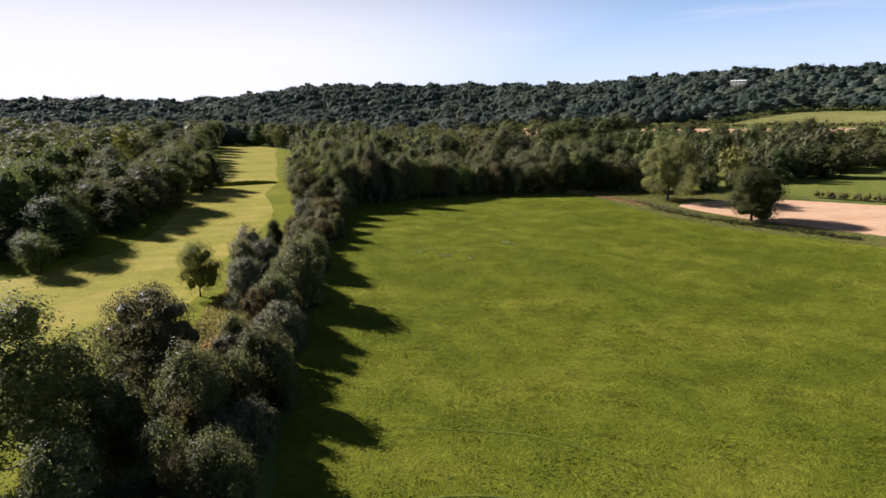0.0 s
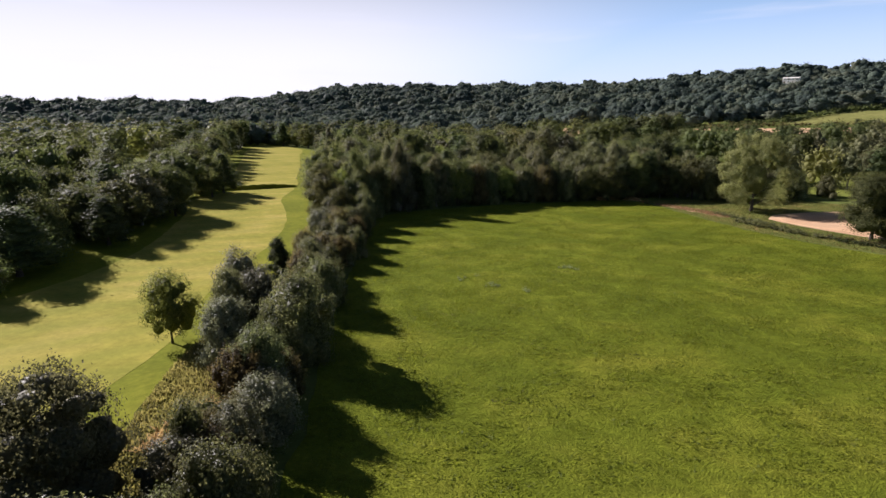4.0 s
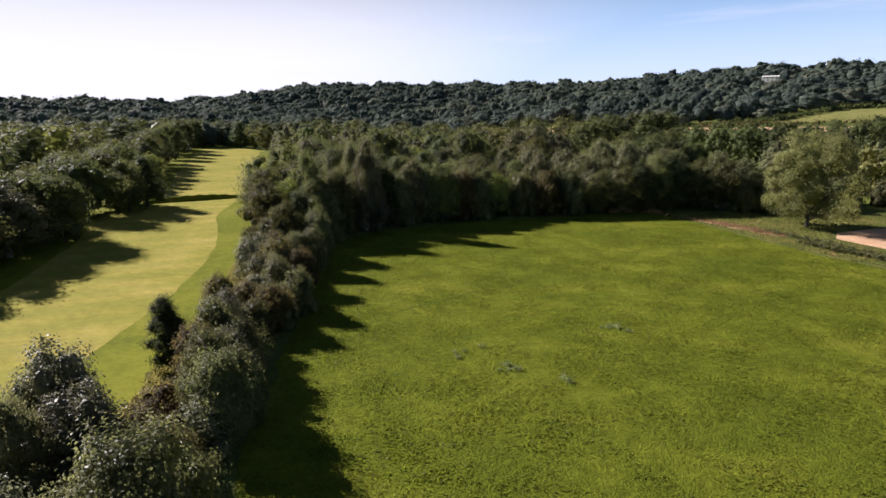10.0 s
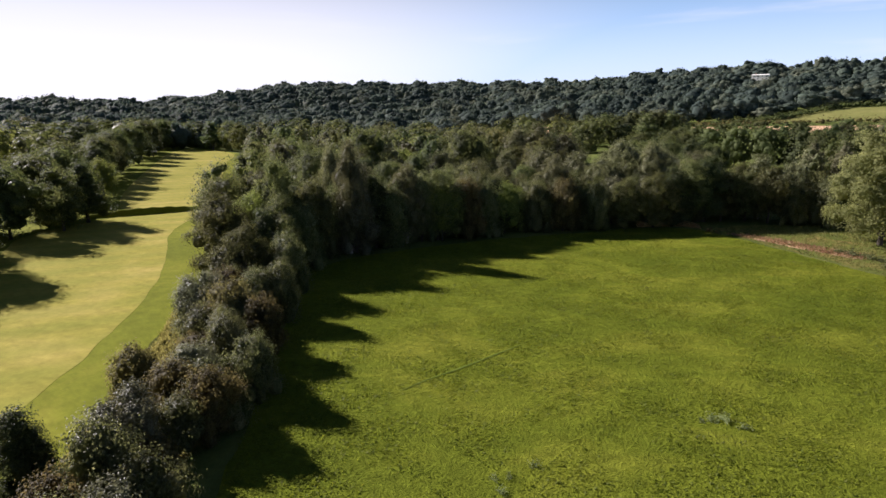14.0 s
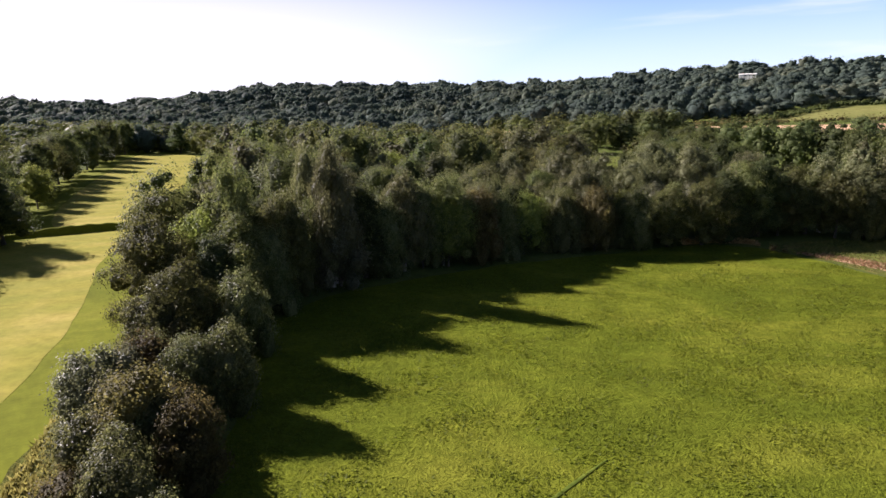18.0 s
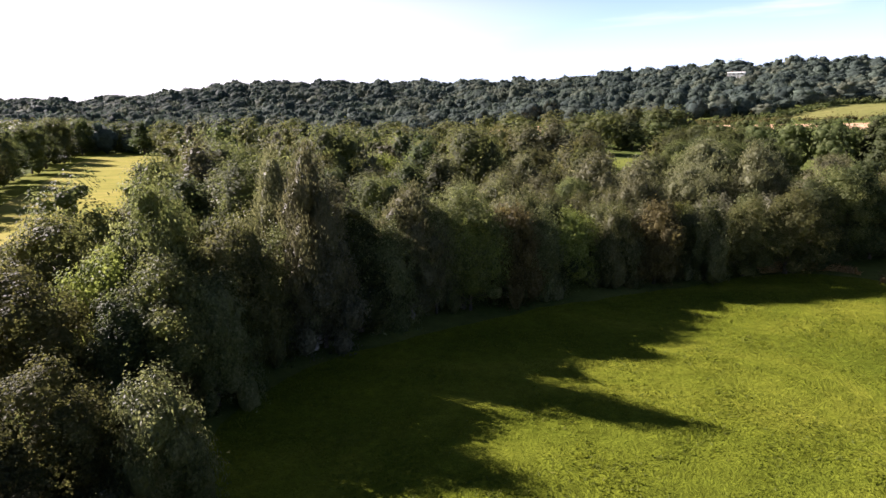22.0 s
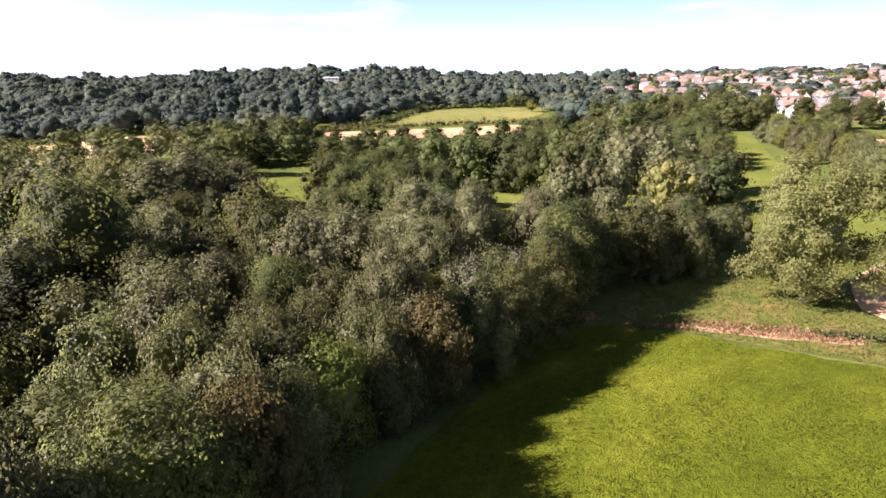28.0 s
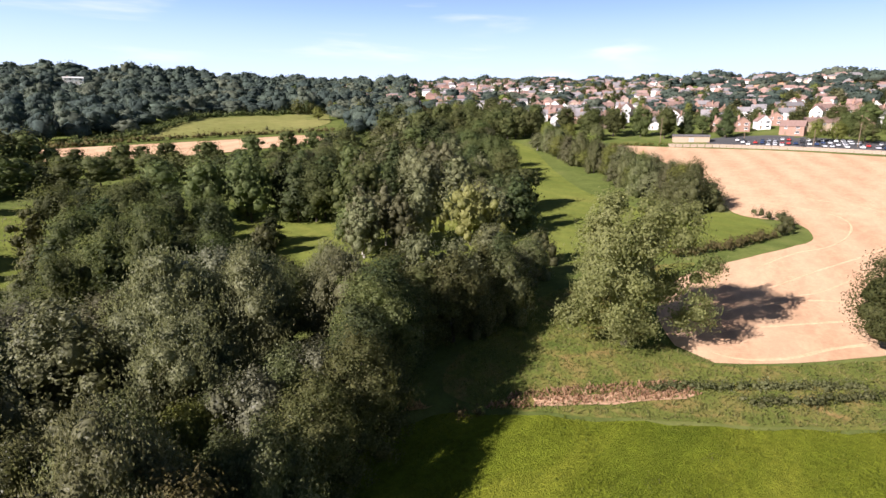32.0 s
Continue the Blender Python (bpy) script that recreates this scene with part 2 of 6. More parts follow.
    mix.inputs["Fac"].default_value = through_light
    lk.new(bs.outputs["BSDF"], mix.inputs[1])
    lk.new(tr.outputs["BSDF"], mix.inputs[2])
    if gaps:
        # sprays are not closed: light and sight pass between their leaves
        between, clear, spray = nt.new("ShaderNodeMath"), nt.new("ShaderNodeBsdfTransparent"), nt.new("ShaderNodeMixShader")
        between.operation = "GREATER_THAN"
        between.inputs[1].default_value = gaps
        lk.new(cell.outputs["Distance"], between.inputs[0])
        lk.new(between.outputs["Value"], spray.inputs["Fac"])
        lk.new(mix.outputs["Shader"], spray.inputs[1])
        lk.new(clear.outputs["BSDF"], spray.inputs[2])
        lk.new(spray.outputs["Shader"], out.inputs["Surface"])
    else:
        lk.new(mix.outputs["Shader"], out.inputs["Surface"])
    return m


def solid(name, a, b, scale, rough=0.8, relief=0.3, metal=0.0, depth=0.02, vary=0.0):
    """A weathered solid surface: two tones blended by noise, fine relief; vary: how far objects differ in brightness."""
    m, nt, lk, bs = nodes_of(name)
    nz = noise_node(nt, lk, scale, 6, 0.65)
    cr = ramp_node(nt, ((0.3, a), (0.7, b)))
    lk.new(nz.outputs["Fac"], cr.inputs["Fac"])
    col = cr.outputs["Color"]
    if vary:
        info, mr, hs = nt.new("ShaderNodeObjectInfo"), nt.new("ShaderNodeMapRange"), nt.new("ShaderNodeHueSaturation")
        mr.inputs["To Min"].default_value, mr.inputs["To Max"].default_value = 1 - vary, 1 + vary
        lk.new(info.outputs["Random"], mr.inputs["Value"])
        lk.new(mr.outputs["Result"], hs.inputs["Value"])
        lk.new(col, hs.inputs["Color"])
        col = hs.outputs["Color"]
    lk.new(col, bs.inputs["Base Color"])
    bs.inputs["Roughness"].default_value, bs.inputs["Metallic"].default_value = rough, metal
    bump(nt, lk, nz.outputs["Fac"], bs, relief, depth)
    return m


M_GROUND = turf("rough_grass", ((0.3, (0.072, 0.097, 0.023)), (0.55, (0.115, 0.138, 0.036)), (0.75, (0.165, 0.171, 0.054))), 0.06, 2.5)
M_MEADOW = turf("meadow_grass", ((0.28, (0.088, 0.116, 0.010)), (0.5, (0.136, 0.163, 0.014)), (0.72, (0.208, 0.218, 0.024))), 0.05, 2.2, 0.9, 0.9, (1.0, 1.9, 1.0), 24, None, 0.55)
M_FAIRWAY = turf("mown_fairway", ((0.3, (0.215, 0.206, 0.033)), (0.5, (0.277, 0.248, 0.046)), (0.72, (0.368, 0.300, 0.079))), 0.05, 1.2, 0.9, 0.12, (1.0, 1.6, 1.0), 30, (0.05, 62, (0.16, 0.19, 0.03), 0.3))
M_SEMI = turf("semi_rough", ((0.3, (0.115, 0.132, 0.012)), (0.55, (0.160, 0.172, 0.016)), (0.75, (0.215, 0.205, 0.027))), 0.07, 2.5, 0.9, 0.2)
M_LAWN = turf("golf_lawn", ((0.3, (0.113, 0.135, 0.027)), (0.55, (0.153, 0.170, 0.036)), (0.75, (0.210, 0.203, 0.051))), 0.03, 1.5, 0.9, 0.15, None, 0, (0.06, 30, (0.09, 0.125, 0.026), 0.25))
M_WEEDS = turf("weedy_bank", ((0.3, (0.083, 0.113, 0.024)), (0.5, (0.138, 0.152, 0.035)), (0.72, (0.264, 0.179, 0.070))), 0.25, 4.0, 0.95, 0.8)
M_STUBBLE = turf("straw_stubble", ((0.25, (0.423, 0.259, 0.152)), (0.5, (0.506, 0.316, 0.190)), (0.75, (0.589, 0.386, 0.239))), 0.03, 2.0, 0.95, 0.3, (1.0, 2.2, 1.0), 70, (0.028, 78, (0.62, 0.45, 0.29), 0.32))
M_BANK = turf("tussocky_bank", ((0.3, (0.070, 0.082, 0.018)), (0.5, (0.115, 0.118, 0.026)), (0.7, (0.185, 0.150, 0.050))), 0.35, 4.0, 0.95, 0.9, None, 0, None, 0.7)
M_TRACK = turf("trodden_grass", ((0.3, (0.066, 0.091, 0.015)), (0.5, (0.098, 0.131, 0.019)), (0.7, (0.144, 0.170, 0.026))), 0.5, 4.0)
M_STRAW = turf("straw_swath", ((0.25, (0.539, 0.344, 0.200)), (0.5, (0.623, 0.413, 0.248)), (0.75, (0.679, 0.473, 0.304))), 0.2, 3.0, 0.95, 0.5)
M_EARTH = turf("bare_earth", ((0.3, (0.324, 0.195, 0.111)), (0.55, (0.486, 0.312, 0.195)), (0.75, (0.594, 0.403, 0.260))), 0.3, 4.0, 0.95, 0.5)
M_PASTURE = turf("far_pasture", ((0.3, (0.148, 0.157, 0.044)), (0.55, (0.191, 0.191, 0.061)), (0.75, (0.244, 0.226, 0.078))), 0.02, 1.0)
M_TARMAC = solid("tarmac", (0.045, 0.045, 0.048), (0.075, 0.074, 0.072), 0.6, 0.9)
M_BARK = solid("bark", (0.035, 0.027, 0.02), (0.1, 0.08, 0.06), 3.0, 0.95, 0.8)
M_BIRCHBARK = solid("birch_bark", (0.1, 0.09, 0.08), (0.5, 0.46, 0.4), 2.5, 0.8, 0.4)
LEAF_LOOKS = {
    "oak": ("oak_leaves", (0.047, 0.060, 0.019), (0.107, 0.123, 0.036), (0.219, 0.221, 0.083)),
    "field_oak": ("pale_oak_leaves", (0.15, 0.17, 0.056), (0.28, 0.30, 0.10), (0.42, 0.42, 0.18)),
    "maple": ("maple_leaves", (0.056, 0.063, 0.019), (0.124, 0.131, 0.040), (0.270, 0.250, 0.100)),
    "birch": ("birch_leaves", (0.071, 0.071, 0.031), (0.159, 0.155, 0.068), (0.277, 0.259, 0.135), 0.5, 0.35),
    "hawthorn": ("hawthorn_leaves", (0.05, 0.057, 0.02), (0.135, 0.140, 0.05), (0.30, 0.285, 0.135), 0.42),
    "alder": ("alder_leaves", (0.034, 0.048, 0.019), (0.075, 0.092, 0.031), (0.157, 0.167, 0.064)),
    "sallow": ("sallow_leaves", (0.071, 0.071, 0.041), (0.163, 0.156, 0.086), (0.314, 0.3, 0.19), 0.45, 0.32),
    "russet": ("russet_leaves", (0.064, 0.048, 0.018), (0.140, 0.110, 0.040), (0.230, 0.185, 0.080)),
    "willow": ("willow_leaves", (0.146, 0.147, 0.043), (0.259, 0.254, 0.075), (0.381, 0.353, 0.131), 0.5, 0.35),
    "lime": ("bright_leaves", (0.102, 0.122, 0.030), (0.206, 0.221, 0.048), (0.341, 0.335, 0.104)),
}
LEAF_LOOKS = {k: (v[0], *(tuple(k * a for k, a in zip((0.70, 0.73, 0.76), c)) for c in v[1:4]), *v[4:]) for k, v in LEAF_LOOKS.items()}
M_LEAF = {k: leaf(*v, gaps=0.66) for k, v in LEAF_LOOKS.items()}
M_INSIDE = {k: leaf(v[0] + "_dense", *v[1:], gaps=0.0) for k, v in LEAF_LOOKS.items()}
# far foliage: mild distance haze mixed into the base colours as extra blue
M_FARLEAF_HAZED = [leaf("hazed_woodland_leaves_" + n, tuple(0.5 * v for v in c), c, tuple(1.6 * v for v in c), 0.85, 0.3, 0.06, 0.012, 0.8, 0.3, 0.0) for n, c in
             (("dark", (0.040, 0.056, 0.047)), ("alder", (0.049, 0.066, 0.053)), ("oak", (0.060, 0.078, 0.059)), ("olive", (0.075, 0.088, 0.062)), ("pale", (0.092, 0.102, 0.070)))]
M_WEED = leaf("weed_leaves", (0.062, 0.070, 0.020), (0.100, 0.108, 0.030), (0.165, 0.135, 0.058), 0.7, 0.4, 0.0, 0.3, gaps=0.0)
M_BLADE = leaf("grass_blades", (0.09, 0.12, 0.010), (0.14, 0.168, 0.015), (0.215, 0.225, 0.026), 0.6, 0.5, 0.0, 0.06, gaps=0.0)
M_DOCK = leaf("dock_leaves", (0.09, 0.12, 0.045), (0.17, 0.20, 0.085), (0.31, 0.33, 0.17), 0.55, 0.4, 0.0, 0.3, gaps=0.0)
M_BANKGRASS = leaf("dry_bank_grass", (0.10, 0.095, 0.028), (0.16, 0.145, 0.045), (0.23, 0.19, 0.075), 0.7, 0.4, 0.0, 0.3, gaps=0.0)
M_FERN = leaf("bracken_fronds", (0.16, 0.09, 0.045), (0.29, 0.18, 0.1), (0.42, 0.29, 0.17), 0.7, 0.3, gaps=0.0)
M_BRICK = solid("red_brick", (0.234, 0.133, 0.094), (0.328, 0.203, 0.148), 1.2, 0.85, 0.3, vary=0.25)
M_RENDER = solid("white_render", (0.626, 0.607, 0.570), (0.736, 0.727, 0.699), 0.5, 0.8, 0.1, vary=0.15)
M_BUFF = solid("buff_brick", (0.270, 0.203, 0.135), (0.345, 0.262, 0.188), 1.2, 0.85, 0.3, vary=0.2)
M_TILE = solid("clay_roof_tiles", (0.156, 0.098, 0.078), (0.242, 0.156, 0.129), 1.5, 0.8, 0.5, vary=0.3)
M_SLATE = solid("grey_slates", (0.136, 0.128, 0.128), (0.221, 0.204, 0.200), 1.5, 0.7, 0.4, vary=0.3)
M_FRAME = solid("white_frames", (0.72, 0.72, 0.7), (0.8, 0.8, 0.78), 2.0, 0.5, 0.05)
M_TIMBER = solid("weathered_timber", (0.12, 0.08, 0.05), (0.25, 0.18, 0.12), 3.0, 0.9, 0.5)
M_SHEET = solid("grey_sheet_metal", (0.3, 0.3, 0.28), (0.42, 0.41, 0.38), 0.8, 0.5, 0.1, 0.3)
M_TYRE = solid("tyre_rubber", (0.02, 0.02, 0.02), (0.035, 0.035, 0.035), 4.0, 0.9)
M_GLASS, _, _, _gb = nodes_of("window_glass")
_gb.inputs["Base Color"].default_value = (0.03, 0.035, 0.04, 1)
_gb.inputs["Roughness"].default_value = 0.08
M_PAINT = [solid("car_paint_" + n, c, tuple(v * 1.1 for v in c), 1.0, 0.28, 0.02) for n, c in
           (("white", (0.7, 0.7, 0.7)), ("silver", (0.4, 0.41, 0.43)), ("dark_blue", (0.02, 0.04, 0.1)), ("red", (0.35, 0.03, 0.025)), ("black", (0.02, 0.02, 0.022)))]


# ---- the land ----
def step(a, b, v):
    """Smooth rise from 0 at a to 1 at b."""
    u = min(1.0, max(0.0, (v - a) / (b - a)))
    return u * u * (3 - 2 * u)


def ramp(a, v, soft=40.0):
    """Zero below a, then rising one for one, with a soft start."""
    u = v - a
    return 0.0 if u <= 0 else (u * u / (2 * soft) if u < soft else u - soft / 2)


def ground_z(x, y):
    """Height of the land: a nearly level meadow, the golf course to its west, rising farmland to the east and wooded hills beyond."""
    dx, dy = x, y - 60.0
    r = math.hypot(dx, dy)
    bearing = math.degrees(math.atan2(dx, dy))
    near = 1.2 * step(-20, 90, y) * step(-30, 60, x) - 1.6 * step(10, -60, y) - 1.2 * step(-10, -45, x) * step(60, -10, y)
    east = 0.05 * ramp(55, x) * step(-200, -60, y + 150)
    north = 0.045 * ramp(120, y) * step(-20, 60, x)
    lowland = min(near + east + north, 17.0 + 0.01 * r)
    crest = 28 + 34 * step(-36, -18, bearing) + 22 * step(5, 27, bearing) - 12 * step(30, 44, bearing) + 2 * step(48, 64, bearing)
    crest += 2.5 * math.sin(1.3 * bearing) + 1.5 * math.sin(3.1 * bearing + 1) - 11 * math.exp(-((bearing - 28.4) / 0.8) ** 2)
    crest -= 110 * step(115, 170, bearing) + 20 * step(-50, -90, bearing)
    far = max(crest - lowland, -30.0) * step(300, 1050, r) if r > 300 else 0.0
    swell = 0.25 * math.sin(0.045 * x + 0.7) * math.sin(0.038 * y + 0.3) * step(20, 60, r)
    return lowland + far + swell


def quick_mesh(name, verts, faces, material=None, smooth=False):
    """A mesh from arrays: verts (n, 3) and faces (m, corners)."""
    verts, faces = np.asarray(verts, np.float32), np.asarray(faces, np.int32)
    me = bpy.data.meshes.new(name)
    k = faces.shape[1]
    me.vertices.add(len(verts))
    me.vertices.foreach_set("co", verts.ravel())
    me.loops.add(faces.size)
    me.loops.foreach_set("vertex_index", faces.ravel())
    me.polygons.add(len(faces))
    me.polygons.foreach_set("loop_start", np.arange(0, faces.size, k, dtype=np.int32))
    if smooth:
        me.polygons.foreach_set("use_smooth", np.ones(len(faces), bool))
    me.update(calc_edges=True)
    if material:
        me.materials.append(material)
    return me


def part(name, data, material, parent, label=""):
    """Links a bmesh or a mesh as one mesh object under its thing."""
    if isinstance(data, bmesh.types.BMesh):
        me = bpy.data.meshes.new(name)
        data.to_mesh(me)
        data.free()
        me.materials.append(material)
        data = me
    ob = new(name, data)
    ob.parent = parent
    return tagged(ob, label) if label else ob


def axis_lines(lo, hi, step_size, far, growth=1.13):
    """Grid lines: even between lo and hi, then ever wider out to far."""
    lines = list(np.arange(lo, hi + 0.01, step_size))
    s, v = step_size, lines[-1]
    while v < far:
        s *= growth
        v += s
        lines.append(v)
    s, v = step_size, lines[0]
    while v > -far:
        s *= growth
        v -= s
        lines.insert(0, v)
    return lines


def grid_faces(nx, ny):
    i, j = np.meshgrid(np.arange(nx - 1), np.arange(ny - 1), indexing="ij")
    a = (i * ny + j).ravel()
    return np.stack([a, a + ny, a + ny + 1, a + 1], 1)


gx, gy = axis_lines(-140, 180, 5, 4200), axis_lines(-130, 260, 5, 4200)
gverts = [(x, y, ground_z(x, y)) for x in gx for y in gy]
ground = new("ground", quick_mesh("ground", gverts, grid_faces(len(gx), len(gy)), M_GROUND, True))
tagged(ground, "rolling grassy countryside under trees and hedges", "ground", kind="structure")


from mathutils.geometry import delaunay_2d_cdt


def smooth_loop(points, gap):
    """A closed outline through the points, rounded, with a corner about every gap metres."""
    out, n = [], len(points)
    for i in range(n):
        p0, p1, p2, p3 = (Vector(points[(i + k - 1) % n]) for k in range(4))
        steps = max(1, int((p2 - p1).length / gap))
        for s in range(steps):
            t = s / steps
            out.append(0.5 * ((2 * p1) + (p2 - p0) * t + (2 * p0 - 5 * p1 + 4 * p2 - p3) * t * t + (3 * p1 - p0 - 3 * p2 + p3) * t ** 3))
    return out


def inside(x, y, loop):
    hit = False
    for (x1, y1), (x2, y2) in zip(loop, loop[1:] + loop[:1]):
        if (y1 > y) != (y2 > y) and x < (x2 - x1) * (y - y1) / (y2 - y1) + x1:
            hit = not hit
    return hit


def drape(name, outline, material, label, cell=5.0, lift=0.05, gap=3.0, ragged=0.0, category="field"):
    """A sheet of ground with its own growth, laid over the land."""
    from_outline = smooth_loop(outline, gap)
    loop = [Vector((p.x + ragged * noise.noise((p.x * 0.3, p.y * 0.3, 1.7)), p.y + ragged * noise.noise((p.x * 0.3, p.y * 0.3, 9.1)))) for p in from_outline]
    flat = [(p.x, p.y) for p in loop]
    xs, ys = [p[0] for p in flat], [p[1] for p in flat]
    pts = list(loop)
    x = min(xs) + cell / 2
    while x < max(xs):
        y = min(ys) + cell / 2
        while y < max(ys):
            if inside(x, y, flat):
                pts.append(Vector((x, y)))
            y += cell
        x += cell
    n = len(loop)
    vs, _, fs, *_ = delaunay_2d_cdt(pts, [(i, (i + 1) % n) for i in range(n)], [], 1, 0.01)
    me = bpy.data.meshes.new(name)
    me.from_pydata([(v.x, v.y, ground_z(v.x, v.y) + lift) for v in vs], [], [f if (vs[f[1]] - vs[f[0]]).cross(vs[f[2]] - vs[f[0]]) > 0 else f[::-1] for f in fs])
    me.materials.append(material)
    me.polygons.foreach_set("use_smooth", np.ones(len(me.polygons), bool))
    return tagged(new(name, me), label, category, kind="structure")


MEADOW = [(24, -120), (12, -78), (3.7, -53), (-3, -28), (-8.8, -5), (-13.5, 14), (-17, 30), (-21, 46), (-24.5, 58), (-24, 67), (-19.5, 75), (-13, 79.5), (-4, 85),
          (9.7, 91.5), (22, 96), (31, 99.5), (38, 100.5), (44, 98), (48, 92), (53, 80), (60, 66), (66, 57), (76, 47), (89, 37.5), (98, 30), (130, 4), (160, -40), (170, -120)]
FAIRWAY = [(-38, -90), (-32, -60), (-28, -38), (-26.8, -18), (-28, -9), (-32, 2), (-34.9, 12.8), (-36, 21.6), (-37, 29), (-38.7, 38), (-41.5, 49), (-46, 61), (-52, 73), (-61.5, 90), (-69, 114), (-83, 106), (-88, 84),
           (-74, 60), (-62, 28), (-62, 4), (-72, -10), (-90, -20), (-100, -60), (-90, -100)]
FAIRWAY_FAR = [(-70, 119), (-80, 142), (-100, 190), (-125, 245), (-142, 287), (-160, 310), (-190, 320), (-178, 280), (-140, 205), (-112, 150), (-92, 118), (-83, 113)]
SEMI = [(-12, -100), (-6, -64), (-8, -46), (-11, -30), (-16, -8), (-21, 12), (-25, 32), (-31, 46), (-40, 62), (-50, 84), (-62, 112), (-74, 150), (-100, 212), (-130, 282), (-190, 335),
        (-215, 330), (-160, 220), (-120, 130), (-100, 84), (-84, 50), (-76, 10), (-90, -5), (-130, -40), (-120, -110)]
WEEDS = [(48, 95), (52, 84), (58, 71), (65, 59), (75, 49), (88, 39.5), (97, 32), (108, 22), (112, 28), (102, 38.5), (92, 48), (84, 55.5), (77, 64), (70, 75), (73, 82), (84, 86), (101, 85),
         (110, 83), (104, 90), (92, 97), (82, 101), (72, 103), (60, 103), (50, 101)]
STUBBLE = [(73, 80.5), (70.5, 75.5), (77.5, 64.5), (85, 56), (93, 48.5), (103, 39), (113, 28.5), (140, 10), (190, -60), (260, -90), (292, -20), (293, 30), (300, 61), (304, 96), (302, 146), (272, 128),
           (248, 113), (199, 94), (163, 82), (154, 76), (152, 67), (139, 63.5), (128, 68.5), (116, 76), (102, 83.5), (86, 85)]
LAWN = [(95, 109), (84, 116), (82, 126), (76, 142), (72, 165), (66, 190), (52, 212), (56, 235), (74, 240), (84, 222), (98, 196), (112, 182), (122, 164), (140, 160), (168, 164), (200, 172), (235, 190), (278, 212),
        (288, 202), (262, 176), (206, 144), (168, 118), (150, 92), (157, 82), (150, 73), (141, 71), (130, 76), (118, 84), (106, 94)]
PASTURE = [(179, 364), (215, 392), (252, 412), (300, 404), (348, 392), (320, 360), (285, 330), (236, 322), (205, 344)]
FAR_STUBBLE = [(136, 352), (181, 330), (222, 312), (240, 300), (232, 284), (200, 280), (155, 292), (110, 312), (70, 326), (48, 337), (17, 354), (-14, 440), (-12, 482), (25, 430), (58, 393), (100, 372)]
drape("meadow", MEADOW, M_MEADOW, "bright green hay meadow of long uneven grass", 4.0, 0.04, 2.0, 0.9)
drape("semi_rough", SEMI, M_SEMI, "darker green semi-rough grass beside the fairway", 4.0, 0.03, 1.5, 0.6, "grass")
drape("fairway_near", FAIRWAY, M_FAIRWAY, "pale sun-bleached mown golf fairway", 4.0, 0.052, 1.2, 0.4, "fairway")
drape("fairway_far", FAIRWAY_FAR, M_FAIRWAY, "pale mown golf fairway beyond a grassy bank", 6.0, 0.12, 4.0, 0.3, "fairway")
drape("field_margin", WEEDS, M_WEEDS, "rough weedy margin with docks and dead grass", 3.0, 0.06, 2.0, 0.8, "grass")
drape("stubble_field", STUBBLE, M_STUBBLE, "harvested golden stubble field with curved drill lines", 7.0, 0.07, 3.0, 0.4)
FAIRWAY_WEST = [(-138, 134), (-160, 142), (-178, 165), (-166, 176), (-146, 160)]
drape("fairway_west", FAIRWAY_WEST, M_FAIRWAY, "pale patch of another fairway behind dark trees", 5.0, 0.06, 3.0, 0.5, "fairway")
drape("golf_lawn", LAWN, M_LAWN, "mown golf course grass among trees", 5.0, 0.06, 3.0, 0.3, "fairway")
LAWN_WEST = [(22, 155), (28, 151), (39, 170), (50, 190), (66, 222), (58, 234), (48, 226), (38, 198), (29, 174)]
drape("golf_lawn_west", LAWN_WEST, M_LAWN, "mown golf course grass in a gap of the wood", 4.0, 0.06, 3.0, 0.4, "fairway")
drape("pasture", PASTURE, M_PASTURE, "pale grazed pasture inside dark hedges", 12.0, 0.2, 8.0, 1.0)
drape("far_stubble_field", FAR_STUBBLE, M_STUBBLE, "narrow harvested stubble field between trees", 12.0, 0.2, 8.0, 1.0)


# ---- trees and shrubs ----
def unit_rows(v):
    return v / np.maximum(np.linalg.norm(v, axis=1, keepdims=True), 1e-9)


